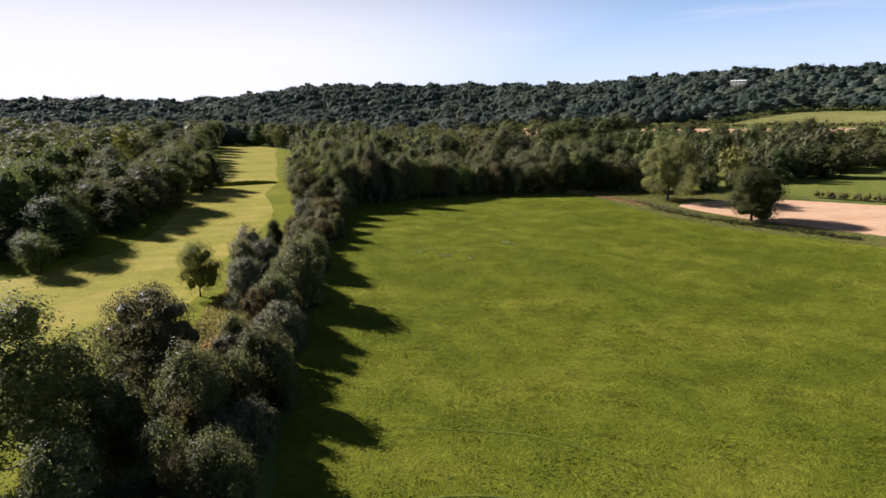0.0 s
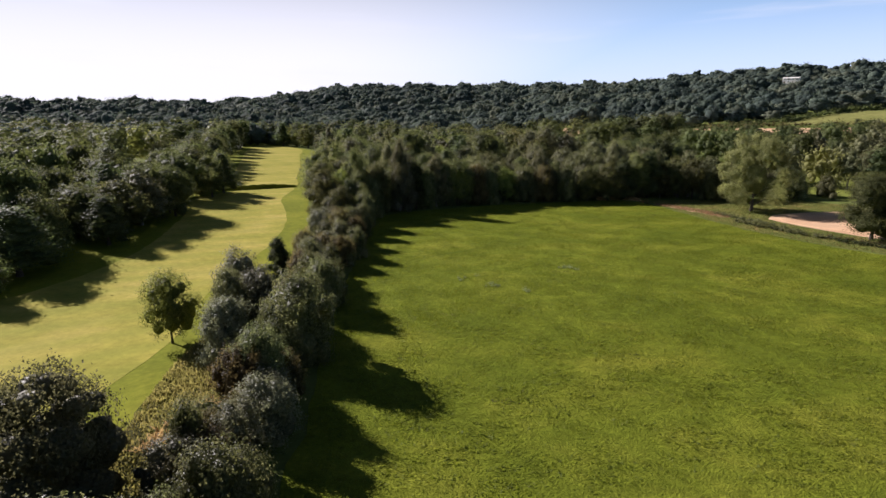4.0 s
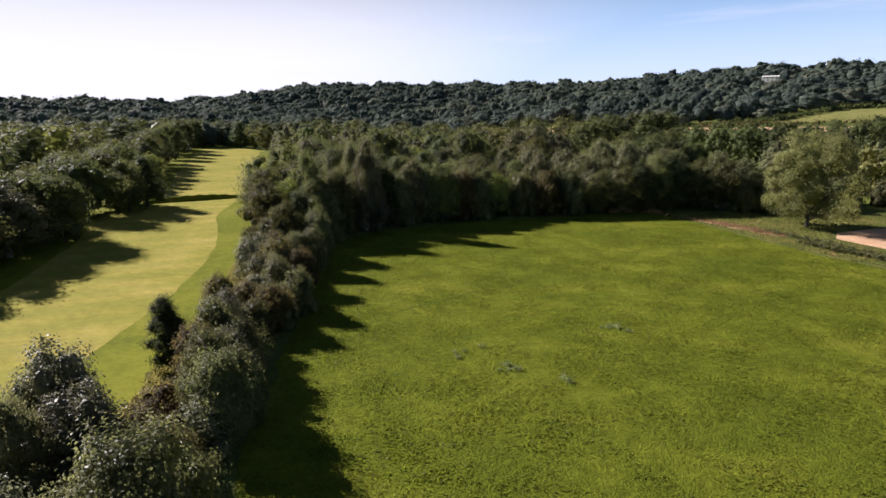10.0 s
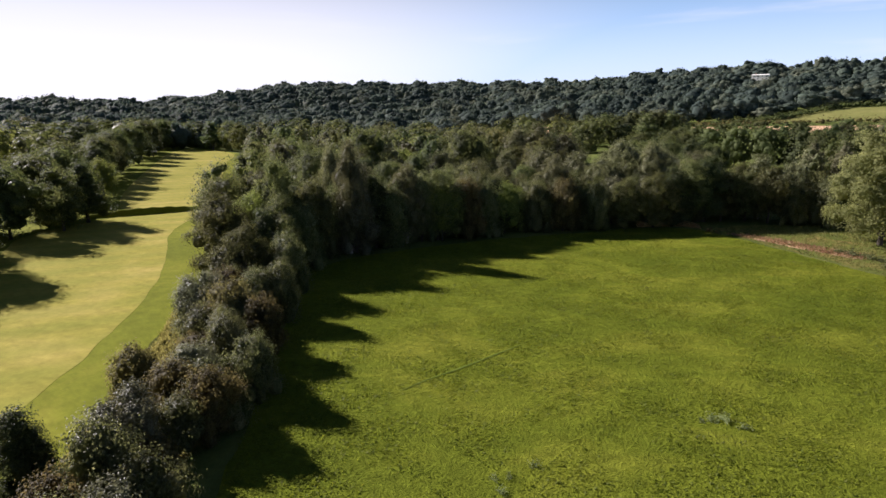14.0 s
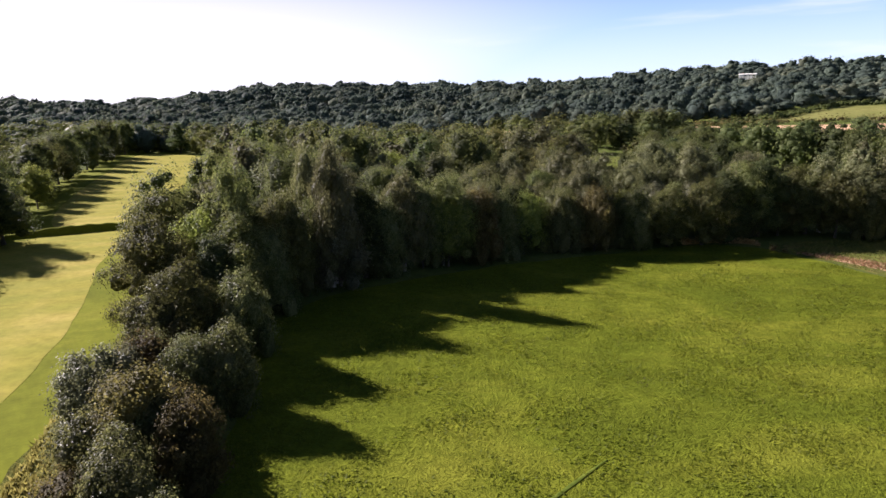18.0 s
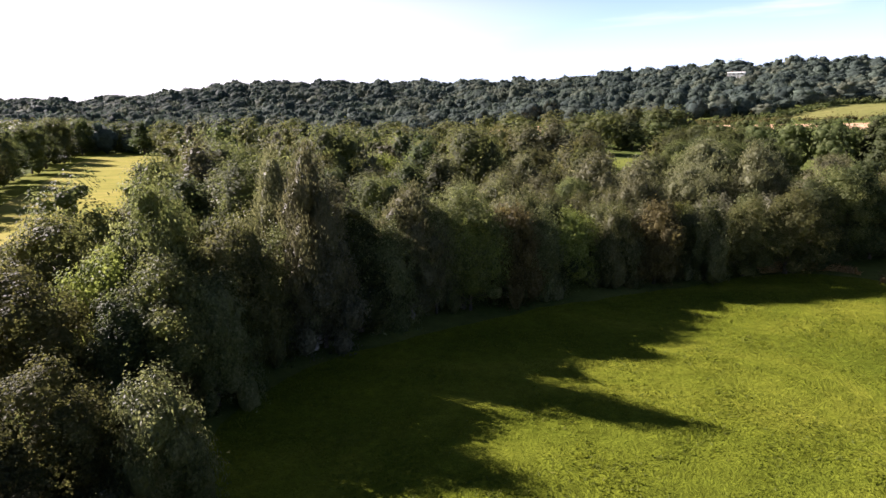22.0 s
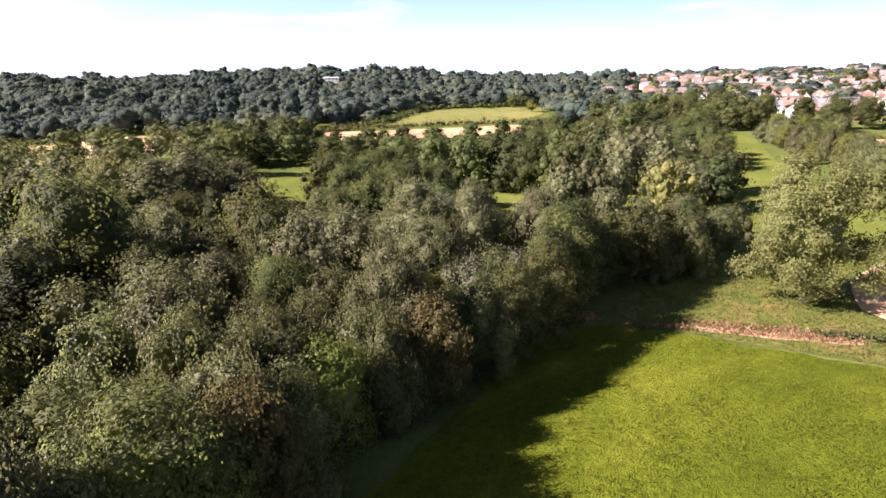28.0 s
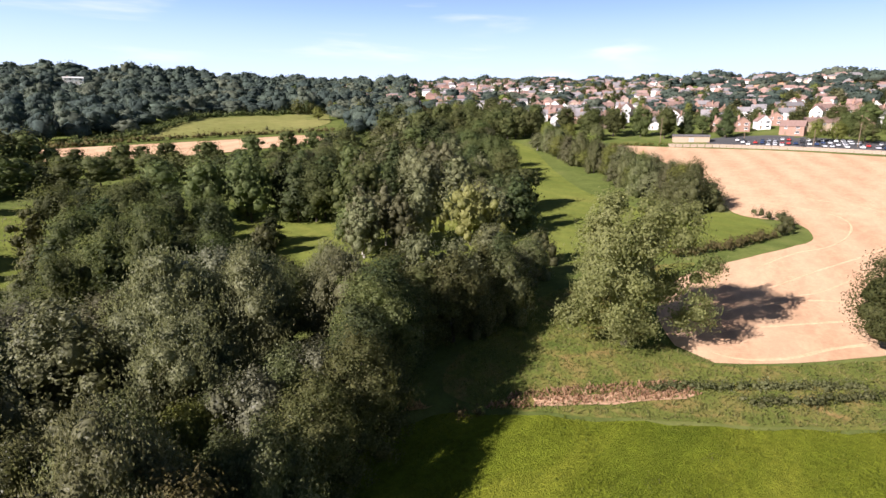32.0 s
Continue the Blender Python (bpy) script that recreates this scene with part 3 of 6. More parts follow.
def leaf_cloud(rng, lobes, count, size, droop=0.0, inner=0.16, up=0.4, spray=8, whole=0.85, stray=0.42):
    """Leaf-sized rhombs in sprays over the surfaces of overlapping lobes, rows of centre and radii; droop hangs them in strands."""
    lobes = np.asarray(lobes, float)
    weight = (lobes[:, 3] * lobes[:, 4] + lobes[:, 3] * lobes[:, 5] + lobes[:, 4] * lobes[:, 5])
    twigs = max(8, count // spray)
    keep, norm = np.zeros((0, 3)), np.zeros((0, 3))
    while len(keep) < twigs:
        pick = rng.choice(len(lobes), twigs * 2, p=weight / weight.sum())
        d = unit_rows(rng.normal(size=(twigs * 2, 3)) + (0, 0, up))
        r = np.where(rng.random(twigs * 2) < inner, rng.uniform(0.5, 0.85, twigs * 2), rng.normal(0.97, 0.16, twigs * 2))
        p = lobes[pick, :3] + d * lobes[pick, 3:] * r[:, None]
        near = (np.linalg.norm((p[:, None] - lobes[None, :, :3]) / lobes[None, :, 3:], axis=2)).min(1)
        ok = (near > 0.84) | (rng.random(twigs * 2) < 0.05)
        keep, norm = np.vstack([keep, p[ok]]), np.vstack([norm, d[ok]])
    of = np.arange(count) % twigs
    p, d = keep[of], norm[of]
    along = rng.normal(0, 1.0, (count, 1))
    p = p + rng.normal(size=p.shape) * size * (0.75 if spray > 1 else 0.0) + d * along * size * (0.9 if spray > 1 else 0.0)
    if droop:
        p[:, 2] -= rng.random(count) ** 1.3 * size * 6.0 * droop
    middle = lobes[:, :3].mean(0)
    span = np.maximum(np.abs(lobes[:, :3] - middle).max(0), 0.5)
    outward = unit_rows((p - middle) / span) if len(lobes) > 8 else d
    n = unit_rows(d * 0.75 + outward * whole + (0, 0, 0.1) + rng.normal(size=p.shape) * stray)
    t = unit_rows(np.cross(n, rng.normal(size=p.shape)))
    length = size * rng.uniform(0.6, 1.35, (count, 1))
    if droop:
        t = unit_rows(t * (1 - droop) + np.array((0, 0, -1.0)) * droop * 1.6)
        n = unit_rows(n - t * (n * t).sum(1, keepdims=True))
        length = length * (1 + 0.5 * droop)
    b = np.cross(n, t)
    wide = size * rng.uniform(0.5, 0.95, (count, 1)) * (1 - 0.35 * droop)
    fold = n * wide * 0.18
    v = np.stack([p - t * length / 2, p + b * wide / 2 + fold, p + t * length / 2, p - b * wide / 2 + fold], 1).reshape(-1, 3)
    return v, np.arange(count * 4).reshape(-1, 4)


ICO_V = np.array([(0, 0, 1.0)] + [(0.894 * math.cos(k * 1.2566), 0.894 * math.sin(k * 1.2566), 0.447) for k in range(5)]
                 + [(0.894 * math.cos(k * 1.2566 + 0.628), 0.894 * math.sin(k * 1.2566 + 0.628), -0.447) for k in range(5)] + [(0, 0, -1.0)])
ICO_F = np.array([(0, 1 + k, 1 + (k + 1) % 5) for k in range(5)] + [(1 + k, 6 + k, 1 + (k + 1) % 5) for k in range(5)]
                 + [(1 + (k + 1) % 5, 6 + k, 6 + (k + 1) % 5) for k in range(5)] + [(11, 6 + (k + 1) % 5, 6 + k) for k in range(5)])


def split_ball(v, f):
    """Each triangle of a ball into four."""
    verts, cache, out = [tuple(p) for p in v], {}, []

    def half(a, b):
        key = (min(a, b), max(a, b))
        if key not in cache:
            m = np.add(verts[a], verts[b])
            verts.append(tuple(m / np.linalg.norm(m)))
            cache[key] = len(verts) - 1
        return cache[key]

    for a, b, c in f:
        ab, bc, ca = half(a, b), half(b, c), half(c, a)
        out += [(a, ab, ca), (b, bc, ab), (c, ca, bc), (ab, bc, ca)]
    return np.array(verts), np.array(out)


BALL_V, BALL_F = split_ball(ICO_V, ICO_F)


def foliage_mass(rng, lobes, fine, shrink=0.8, uneven=0.13):
    """The closed leafy surface of a crown: knobbly bodies within the lobes, as triangles."""
    bv, bf = (BALL_V, BALL_F) if fine else (ICO_V, ICO_F)
    vs, fs = [], []
    for i, c in enumerate(np.asarray(lobes, float)):
        k = shrink * (1 + rng.normal(0, 0.1 if fine else uneven, (len(bv), 1)))
        vs.append(c[:3] + bv * k * c[3:])
        fs.append(bf + i * len(bv))
    return np.concatenate(vs), np.concatenate(fs)


def merge_leaves(name, quads, mass, material, inside_material=None):
    """One mesh of leaf rhombs, cut into triangles, and the leafy mass behind them."""
    qv, qf = quads
    mv, mf = mass
    tri = np.concatenate([qf[:, (0, 1, 2)], qf[:, (0, 2, 3)], mf + len(qv)])
    me = quick_mesh(name, np.concatenate([qv, mv]), tri, material, True)
    if inside_material:
        me.materials.append(inside_material)
        me.polygons.foreach_set("material_index", np.concatenate([np.zeros(2 * len(qf), np.int32), np.ones(len(mf), np.int32)]))
    return me


def tube(verts, faces, points, radii, sides=6):
    """Adds a tapered round limb along the points to lists of verts and faces."""
    first = len(verts)
    for i, (p, r) in enumerate(zip(points, radii)):
        ahead = Vector(points[min(i + 1, len(points) - 1)]) - Vector(points[max(i - 1, 0)])
        u = ahead.orthogonal().normalized()
        w = ahead.cross(u).normalized()
        for k in range(sides):
            a = 2 * math.pi * k / sides
            verts.append(tuple(Vector(p) + r * (math.cos(a) * u + math.sin(a) * w)))
    for i in range(len(points) - 1):
        for k in range(sides):
            a, b = first + i * sides + k, first + i * sides + (k + 1) % sides
            faces.append((a, b, b + sides, a + sides))


# kind: height, radius, crown base as a share of the height, boughs, bough size, droop, bark, shape
KINDS = {
    "oak": (15.0, 6.0, 0.14, 24, 0.42, 0.0, M_BARK, "round"),
    "field_oak": (17.0, 7.5, 0.05, 38, 0.25, 0.0, M_BARK, "round"),
    "maple": (14.0, 5.0, 0.08, 24, 0.42, 0.0, M_BARK, "egg"),
    "birch": (15.0, 4.6, 0.08, 28, 0.38, 0.6, M_BIRCHBARK, "egg"),
    "hawthorn": (8.0, 4.6, 0.0, 24, 0.4, 0.0, M_BARK, "dome"),
    "alder": (14.0, 3.9, 0.03, 26, 0.44, 0.0, M_BARK, "spire"),
    "sallow": (7.5, 3.4, 0.0, 20, 0.36, 0.12, M_BARK, "dome"),
    "russet": (6.5, 3.4, 0.0, 20, 0.36, 0.15, M_BARK, "dome"),
    "willow": (11.0, 5.5, 0.1, 24, 0.34, 0.95, M_BARK, "dome"),
    "lime": (9.0, 4.0, 0.2, 24, 0.46, 0.0, M_BARK, "egg"),
}
LEAVES = {"near": (16000, 0.29), "mid": (4600, 0.44), "far": (760, 0.8), "joined": (240, 1.05)}
WOOD_CACHE, OPEN = {}, ("maple", "field_oak", "lime")   # OPEN: crowns with gaps between the boughs


def crown_lobes(rng, kind):
    """The boughs of a crown, uneven in size and reach, and the leafy clumps that each one carries on its outer side."""
    h, r, base, count, lobe, droop, _, shape = KINDS[kind]
    boughs, clumps, low = [], [], h * base
    reach = 1 + 0.2 * rng.normal(size=8).clip(-1.5, 1.5)
    core = r * 0.5
    for i in range(count):
        f = (i + rng.random()) / count
        z = low + (h - low) * (0.08 + 0.84 * f)
        u = (z - low) / (h - low)
        wide = {"round": math.sqrt(max(0.05, 1 - (2 * u - 0.85) ** 2 * 0.8)), "egg": math.sqrt(max(0.05, 1 - (2 * u - 0.75) ** 2 * 0.85)),
                "dome": math.sqrt(max(0.08, 1 - u ** 2.4)), "spire": 1.05 * (1 - u) ** 0.62 + 0.12}[shape]
        a, s = i * 2.399 + rng.uniform(-0.5, 0.5), lobe * r * rng.uniform(0.65, 1.25) * (0.75 + 0.25 * wide)
        out = max(0.0, r * wide * reach[int(a / 0.785) % 8] - s * 0.8) * (0.75 + 0.25 * rng.random())
        tall = rng.uniform(0.75, 1.05) * (1.3 if droop > 0.3 or shape == "dome" else 1.0)
        c = np.array((out * math.cos(a), out * math.sin(a), min(z + rng.normal() * 0.03 * h, h - s * 0.75)))
        boughs.append((*c, s * 0.86, s * 0.86, s * 0.86 * tall))
        away = np.array((math.cos(a), math.sin(a), 0.0)) * min(1.0, out / (0.4 * r))
        for k in range(6):
            d = rng.normal(size=3) + away * 0.9 + (0, 0, 0.75)
            d /= np.linalg.norm(d)
            q = s * rng.uniform(0.3, 0.62)
            clumps.append((*(c + d * (s, s, s * tall) * rng.uniform(0.55, 0.85)), q, q * rng.uniform(0.85, 1.15), q * rng.uniform(0.7, 0.95) * tall))
    # long shoots that stand out of a shrub
    for k in range(16 if shape == "dome" else 5):
        a, out, q = k * 2.4 + rng.uniform(-0.5, 0.5), r * rng.uniform(0.1, 0.85), r * rng.uniform(0.07, 0.13)
        z = low + (h - low) * (math.sqrt(1 - (out / r) ** 2) * 0.9 + 0.03)
        clumps.append((out * math.cos(a), out * math.sin(a), z, q, q, r * rng.uniform(0.18, 0.36)))
    boughs.append((0, 0, low + (h - low) * 0.42, core, core, (h - low) * 0.38))
    return boughs, clumps


def tree_meshes(kind, variant, lod):
    """The shared trunk and crown meshes of one kind of tree at one fineness."""
    key = (kind, variant, lod)
    if key not in WOOD_CACHE:
        h, r, base, _, _, droop, bark, _ = KINDS[kind]
        rng = np.random.default_rng(sum(map(ord, kind)) * 7 + variant)
        lobes, clumps = crown_lobes(rng, kind)
        count, size = LEAVES[lod]
        scale = math.sqrt(r * h / 70.0)
        if lod == "near":
            count, size = int(count * (0.25 + 0.75 * scale * scale) * (1.3 if kind == "field_oak" else 1.0)), size * scale ** 0.35 * (0.85 if droop > 0.3 else 1.0)
        else:
            size = size * scale * (0.9 if droop > 0.3 else 1.0)
        leafy = clumps + lobes[:-1] if lod in ("near", "mid") else clumps[::2] + lobes[:-1]
        quads = leaf_cloud(rng, leafy, count, size, droop * (1.0 if lod == "near" else 0.45), spray={"near": 7, "mid": 5, "far": 2, "joined": 1}[lod], whole={"near": 0.85, "mid": 1.05, "far": 1.5, "joined": 1.7}[lod], stray={"near": 0.42, "mid": 0.38, "far": 0.3, "joined": 0.25}[lod])
        body = lobes if lod != "joined" else lobes[-1:] + lobes[:-1:2]
        mass = foliage_mass(rng, body, lod == "near", 0.62 if kind in OPEN else 0.8 if droop < 0.3 else 0.7)
        crown = merge_leaves("crown", quads, mass, M_LEAF[kind], M_INSIDE[kind])
        tv, tf = [], []
        thick = 0.017 * h + 0.03
        lean = rng.uniform(-0.25, 0.25, 2)
        top = h * 0.8
        stem = [(0, 0, -0.4)] + [(lean[0] * t * t * 2, lean[1] * t * t * 2, top * t) for t in (0.12, 0.3, 0.5, 0.75, 1.0)]
        sides = 8 if lod == "near" else 5
        tube(tv, tf, stem, [thick * k for k in (1.5, 1.0, 0.8, 0.6, 0.35, 0.08)], sides)
        limbs = {"near": min(12, len(lobes) - 1), "mid": 3, "far": 0, "joined": 0}[lod]
        for i in range(limbs):
            c = lobes[(i * 7) % (len(lobes) - 1)]
            z0 = max(h * max(base, 0.08) * 0.9, c[2] - 0.35 * h * rng.uniform(0.5, 1.0))
            z0 = min(z0, top * 0.85)
            p0 = Vector((lean[0] * (z0 / top) ** 2 * 2, lean[1] * (z0 / top) ** 2 * 2, z0))
            p2 = Vector(c[:3])
            p1 = p0.lerp(p2, 0.5) + Vector((0, 0, 0.06 * h * rng.uniform(-0.3, 1.0)))
            tube(tv, tf, [p0, p1, p2], [thick * 0.34, thick * 0.2, thick * 0.05], 5 if lod == "near" else 3)
        trunk = bpy.data.meshes.new("trunk")
        trunk.from_pydata(tv, [], tf)
        trunk.polygons.foreach_set("use_smooth", np.ones(len(trunk.polygons), bool))
        trunk.materials.append(bark)
        WOOD_CACHE[key] = trunk, crown
    return WOOD_CACHE[key]


NAMES = {"oak": ("oak_tree", "tree"), "field_oak": ("oak_tree", "tree"), "maple": ("maple_tree", "tree"), "birch": ("birch_tree", "tree"), "hawthorn": ("hawthorn_bush", "bush"),
         "alder": ("alder_tree", "tree"), "sallow": ("sallow_bush", "bush"), "russet": ("hedge_shrub", "bush"), "willow": ("willow_tree", "tree"), "lime": ("young_tree", "tree")}
LABELS = {"oak": "broad dark green oak tree with a rounded crown", "field_oak": "tall pale green oak standing at the field edge", "maple": "leafy green maple tree with a lobed crown",
          "birch": "olive brown birch with drooping fine branches", "hawthorn": "dense hawthorn bush turning olive and brown", "alder": "dark green upright alder tree",
          "sallow": "silvery grey-green sallow bush", "russet": "rusty brown hedge shrub", "willow": "yellow-green weeping willow with hanging strands", "lime": "bright green young broadleaf tree"}
WALK_LINE = [(22, -89), (12, -44), (0, 0), (-9, 40), (-9, 64), (3, 72)]
PLANTED = []


def off_walk(x, y):
    return min(math.hypot(x - a, y - b) for a, b in WALK_LINE)


def plant(kind, x, y, h=None, r=None, label="", group="", lod="", turn=None):
    """Stands one tree or shrub on the land."""
    k = KINDS[kind]
    n = len(PLANTED)
    rng = random.Random(n * 17 + 5)
    h = h or k[0] * rng.uniform(0.85, 1.12)
    r = r or k[1] * h / k[0] * rng.uniform(0.9, 1.12)
    d = off_walk(x, y)
    lod = lod or ("near" if d < (36 if y < 80 else 44) else "mid" if d < 95 else "far")
    trunk, crown = tree_meshes(kind, n % 3 if lod == "near" else n % 2, lod)
    name, cat = NAMES[kind]
    base = new(name)
    base.empty_display_size = 0.5
    base.matrix_basis = pose(x, y, ground_z(x, y), 0, 0, turn if turn is not None else rng.uniform(0, 360)) @ Matrix.Diagonal((r / k[1], r / k[1], h / k[0], 1))
    part("trunk", trunk, None, base)
    part("crown", crown, None, base)
    PLANTED.append((x, y, r))
    return tagged(base, label or LABELS[kind], cat, group)


def low_enough(x, y):
    """How tall a tree may grow and still leave the far fields and lawns in sight over the falling wood."""
    d = math.hypot(x, y - 70)
    from_east = math.degrees(math.atan2(x - 3, y - 72))
    from_west = math.degrees(math.atan2(x + 6, y - 67))
    if y > 101 and x > 36 and 36 < from_east < 56 and d < 108:
        return 29.0 - 0.25 * d
    if y > 100 and x > 44 and 56 <= from_east < 75 and d < 108:
        return 15.0 - 0.16 * (x - 45)
    if 15 < from_west < 24.5 and 45 < d < 104:
        return max(5.5, 27.0 - 0.22 * d)
    if -32 < x < 40 and 86 < y < 140:
        return max(9.4, 14.4 - 0.085 * (x + 30))
    if x < -60 or d < 115 or math.degrees(math.atan2(x, y - 70)) > 52:
        return 30.0
    if from_west < 22:
        return 17.0
    return 27.5 - 0.052 * d - ground_z(x, y)


def fill(loop, spacing, mix, heights, group, seed, avoid=(), clear=0.0, lod="", radius=None):
    """Plants a wood inside an outline, trees about spacing apart, kinds by the shares of mix."""
    rng = random.Random(seed)
    xs, ys = [p[0] for p in loop], [p[1] for p in loop]
    kinds, shares = list(mix), list(mix.values())
    x, row = min(xs), 0
    while x < max(xs):
        y = min(ys) + (spacing / 2 if row % 2 else 0)
        while y < max(ys):
            px, py = x + rng.uniform(-0.33, 0.33) * spacing, y + rng.uniform(-0.33, 0.33) * spacing
            kind = rng.choices(kinds, shares)[0]
            h = rng.uniform(*heights) * rng.uniform(0.76, 1.2) * (0.72 if kind in ("hawthorn", "sallow", "russet", "lime") else 1.0)
            if inside(px, py, loop) and not any(inside(px, py, a) for a in avoid) and all(math.hypot(px - a, py - b) > (c + spacing * 0.4) * clear for a, b, c in PLANTED[-400:]):
                h = max(3.2, min(h, low_enough(px, py) * rng.uniform(0.8, 1.1)))
                wide = spacing * rng.uniform(0.42, 0.66) if radius is None else radius * rng.uniform(0.85, 1.2)
                plant(kind, px, py, h, min(wide, 0.2 + 0.6 * h), group=group, lod=lod)
            y += spacing
        x += spacing * 0.87
        row += 1


# the belt between the golf course and the meadow, from south to north
BELT = "trees of the belt beside the meadow"
for kind, x, y, h, r, label in (
        ("maple", -17, -53, 15.5, 6.2, "tall open maple with dark glossy leaves"), ("birch", -15.5, -38.5, 11.8, 5.8, "rounded brown-green birch with fine twigs"),
        ("hawthorn", -6, -47, 9, 4.0, ""), ("hawthorn", -3, -39, 7.5, 3.4, "hawthorn bush in deep shade"), ("hawthorn", 1, -56, 6.5, 3.2, ""), ("russet", -2, -62, 5.5, 3, ""),
        ("hawthorn", -8, -60, 8, 3.8, ""), ("hawthorn", -12, -50, 7, 3.4, ""), ("sallow", -11.5, -43, 6, 2.8, ""), ("hawthorn", -19, -47, 5, 2.6, ""), ("hawthorn", -22, -57, 6.5, 3.2, ""), ("russet", -9, -31, 4.5, 2.4, ""), ("sallow", -6, -27.5, 6, 2.8, ""), ("hawthorn", -9, -22, 7.2, 3.2, ""), ("russet", -13, -27, 1.6, 1.8, "low rust-red bramble patch"),
        ("sallow", -17, -15, 7.5, 3.2, "ragged silver-grey sallow leaning over the rough"), ("hawthorn", -9.5, -12.5, 9, 4.4, "broad brown-tipped hawthorn beside the meadow"), ("sallow", -22, -3, 9.5, 3.4, "tall grey willow with drooping shoots"),
        ("sallow", -17.5, -6, 8, 3.2, ""), ("birch", -20, -9, 9, 2.6, ""), ("lime", -27, -10.5, 8.6, 2.9, "lone round-headed sapling on the fairway edge"), ("hawthorn", -12.5, 1, 6.8, 2.9, "dark rounded hawthorn bush in the hedge"),
        ("hawthorn", -16, 6, 6.4, 2.6, ""), ("alder", -24.4, 13, 7.6, 2.2, "small dense conical tree on the rough"), ("sallow", -15, 8, 4.6, 2.3, "low silver-leaved sallow in the hedge"),
        ("sallow", -20.5, 17, 6.2, 2.9, "grey-green sallow clump in the hedge"), ("russet", -26, 25.5, 5.6, 2.6, ""), ("sallow", -21.5, 27, 5.2, 2.2, ""), ("russet", -17.5, 22, 5.4, 2.5, ""), ("hawthorn", -20, 31, 5.5, 2.4, ""),
        ("russet", -23.5, 38, 7, 3.6, "wide orange-brown hedge shrub"), ("sallow", -29.5, 42, 6.5, 2.7, "silvery sallow beside the fairway"), ("russet", -27, 46, 6, 2.8, ""), ("hawthorn", -23.5, 45, 6, 2.6, ""), ("russet", -19.6, 36.5, 5.8, 2.6, ""), ("hawthorn", -21.2, 46, 6.8, 2.8, "dark hawthorn leaning out over the meadow"), ("hawthorn", -16.6, 28, 5.4, 2.4, ""), ("hawthorn", -23.6, 55, 7.8, 2.9, ""),
        ("hawthorn", -30, 51, 7.5, 3.2, ""), ("maple", -29, 54.5, 9.5, 3.3, ""), ("maple", -36, 62, 12.5, 4.6, "tall pale-leaved maple at the corner of the wood"), ("maple", -41, 72, 13.5, 4.6, ""), ("lime", -34, 69, 11, 3.8, ""),
        ("alder", -30, 63, 10, 3.2, ""), ("maple", -48, 86, 15, 5.0, "tall leafy tree at the fairway edge"), ("birch", -26, 84, 17.2, 3.6, "slender pale birch rising above the wood"), ("birch", -21, 79, 12, 3.0, "leaning birch with a bare white stem")):
    plant(kind, x, y, h, r, label, BELT, turn=(x * 37 + y * 11) % 360)

UNDER = [(6, -66), (1, -52), (-5, -27), (-10.5, -4), (-15, 15), (-18.5, 31), (-22.5, 47), (-26, 58), (-27, 66), (-33, 64), (-31, 52), (-27, 40), (-23.5, 28), (-20, 14), (-16, -4), (-11, -26), (-8, -48), (-5, -68)]
fill(UNDER, 3.3, {"hawthorn": 4, "russet": 2, "sallow": 1.4}, (5.0, 8.5), "undergrowth of the belt beside the meadow", 5, radius=2.3, lod="mid")

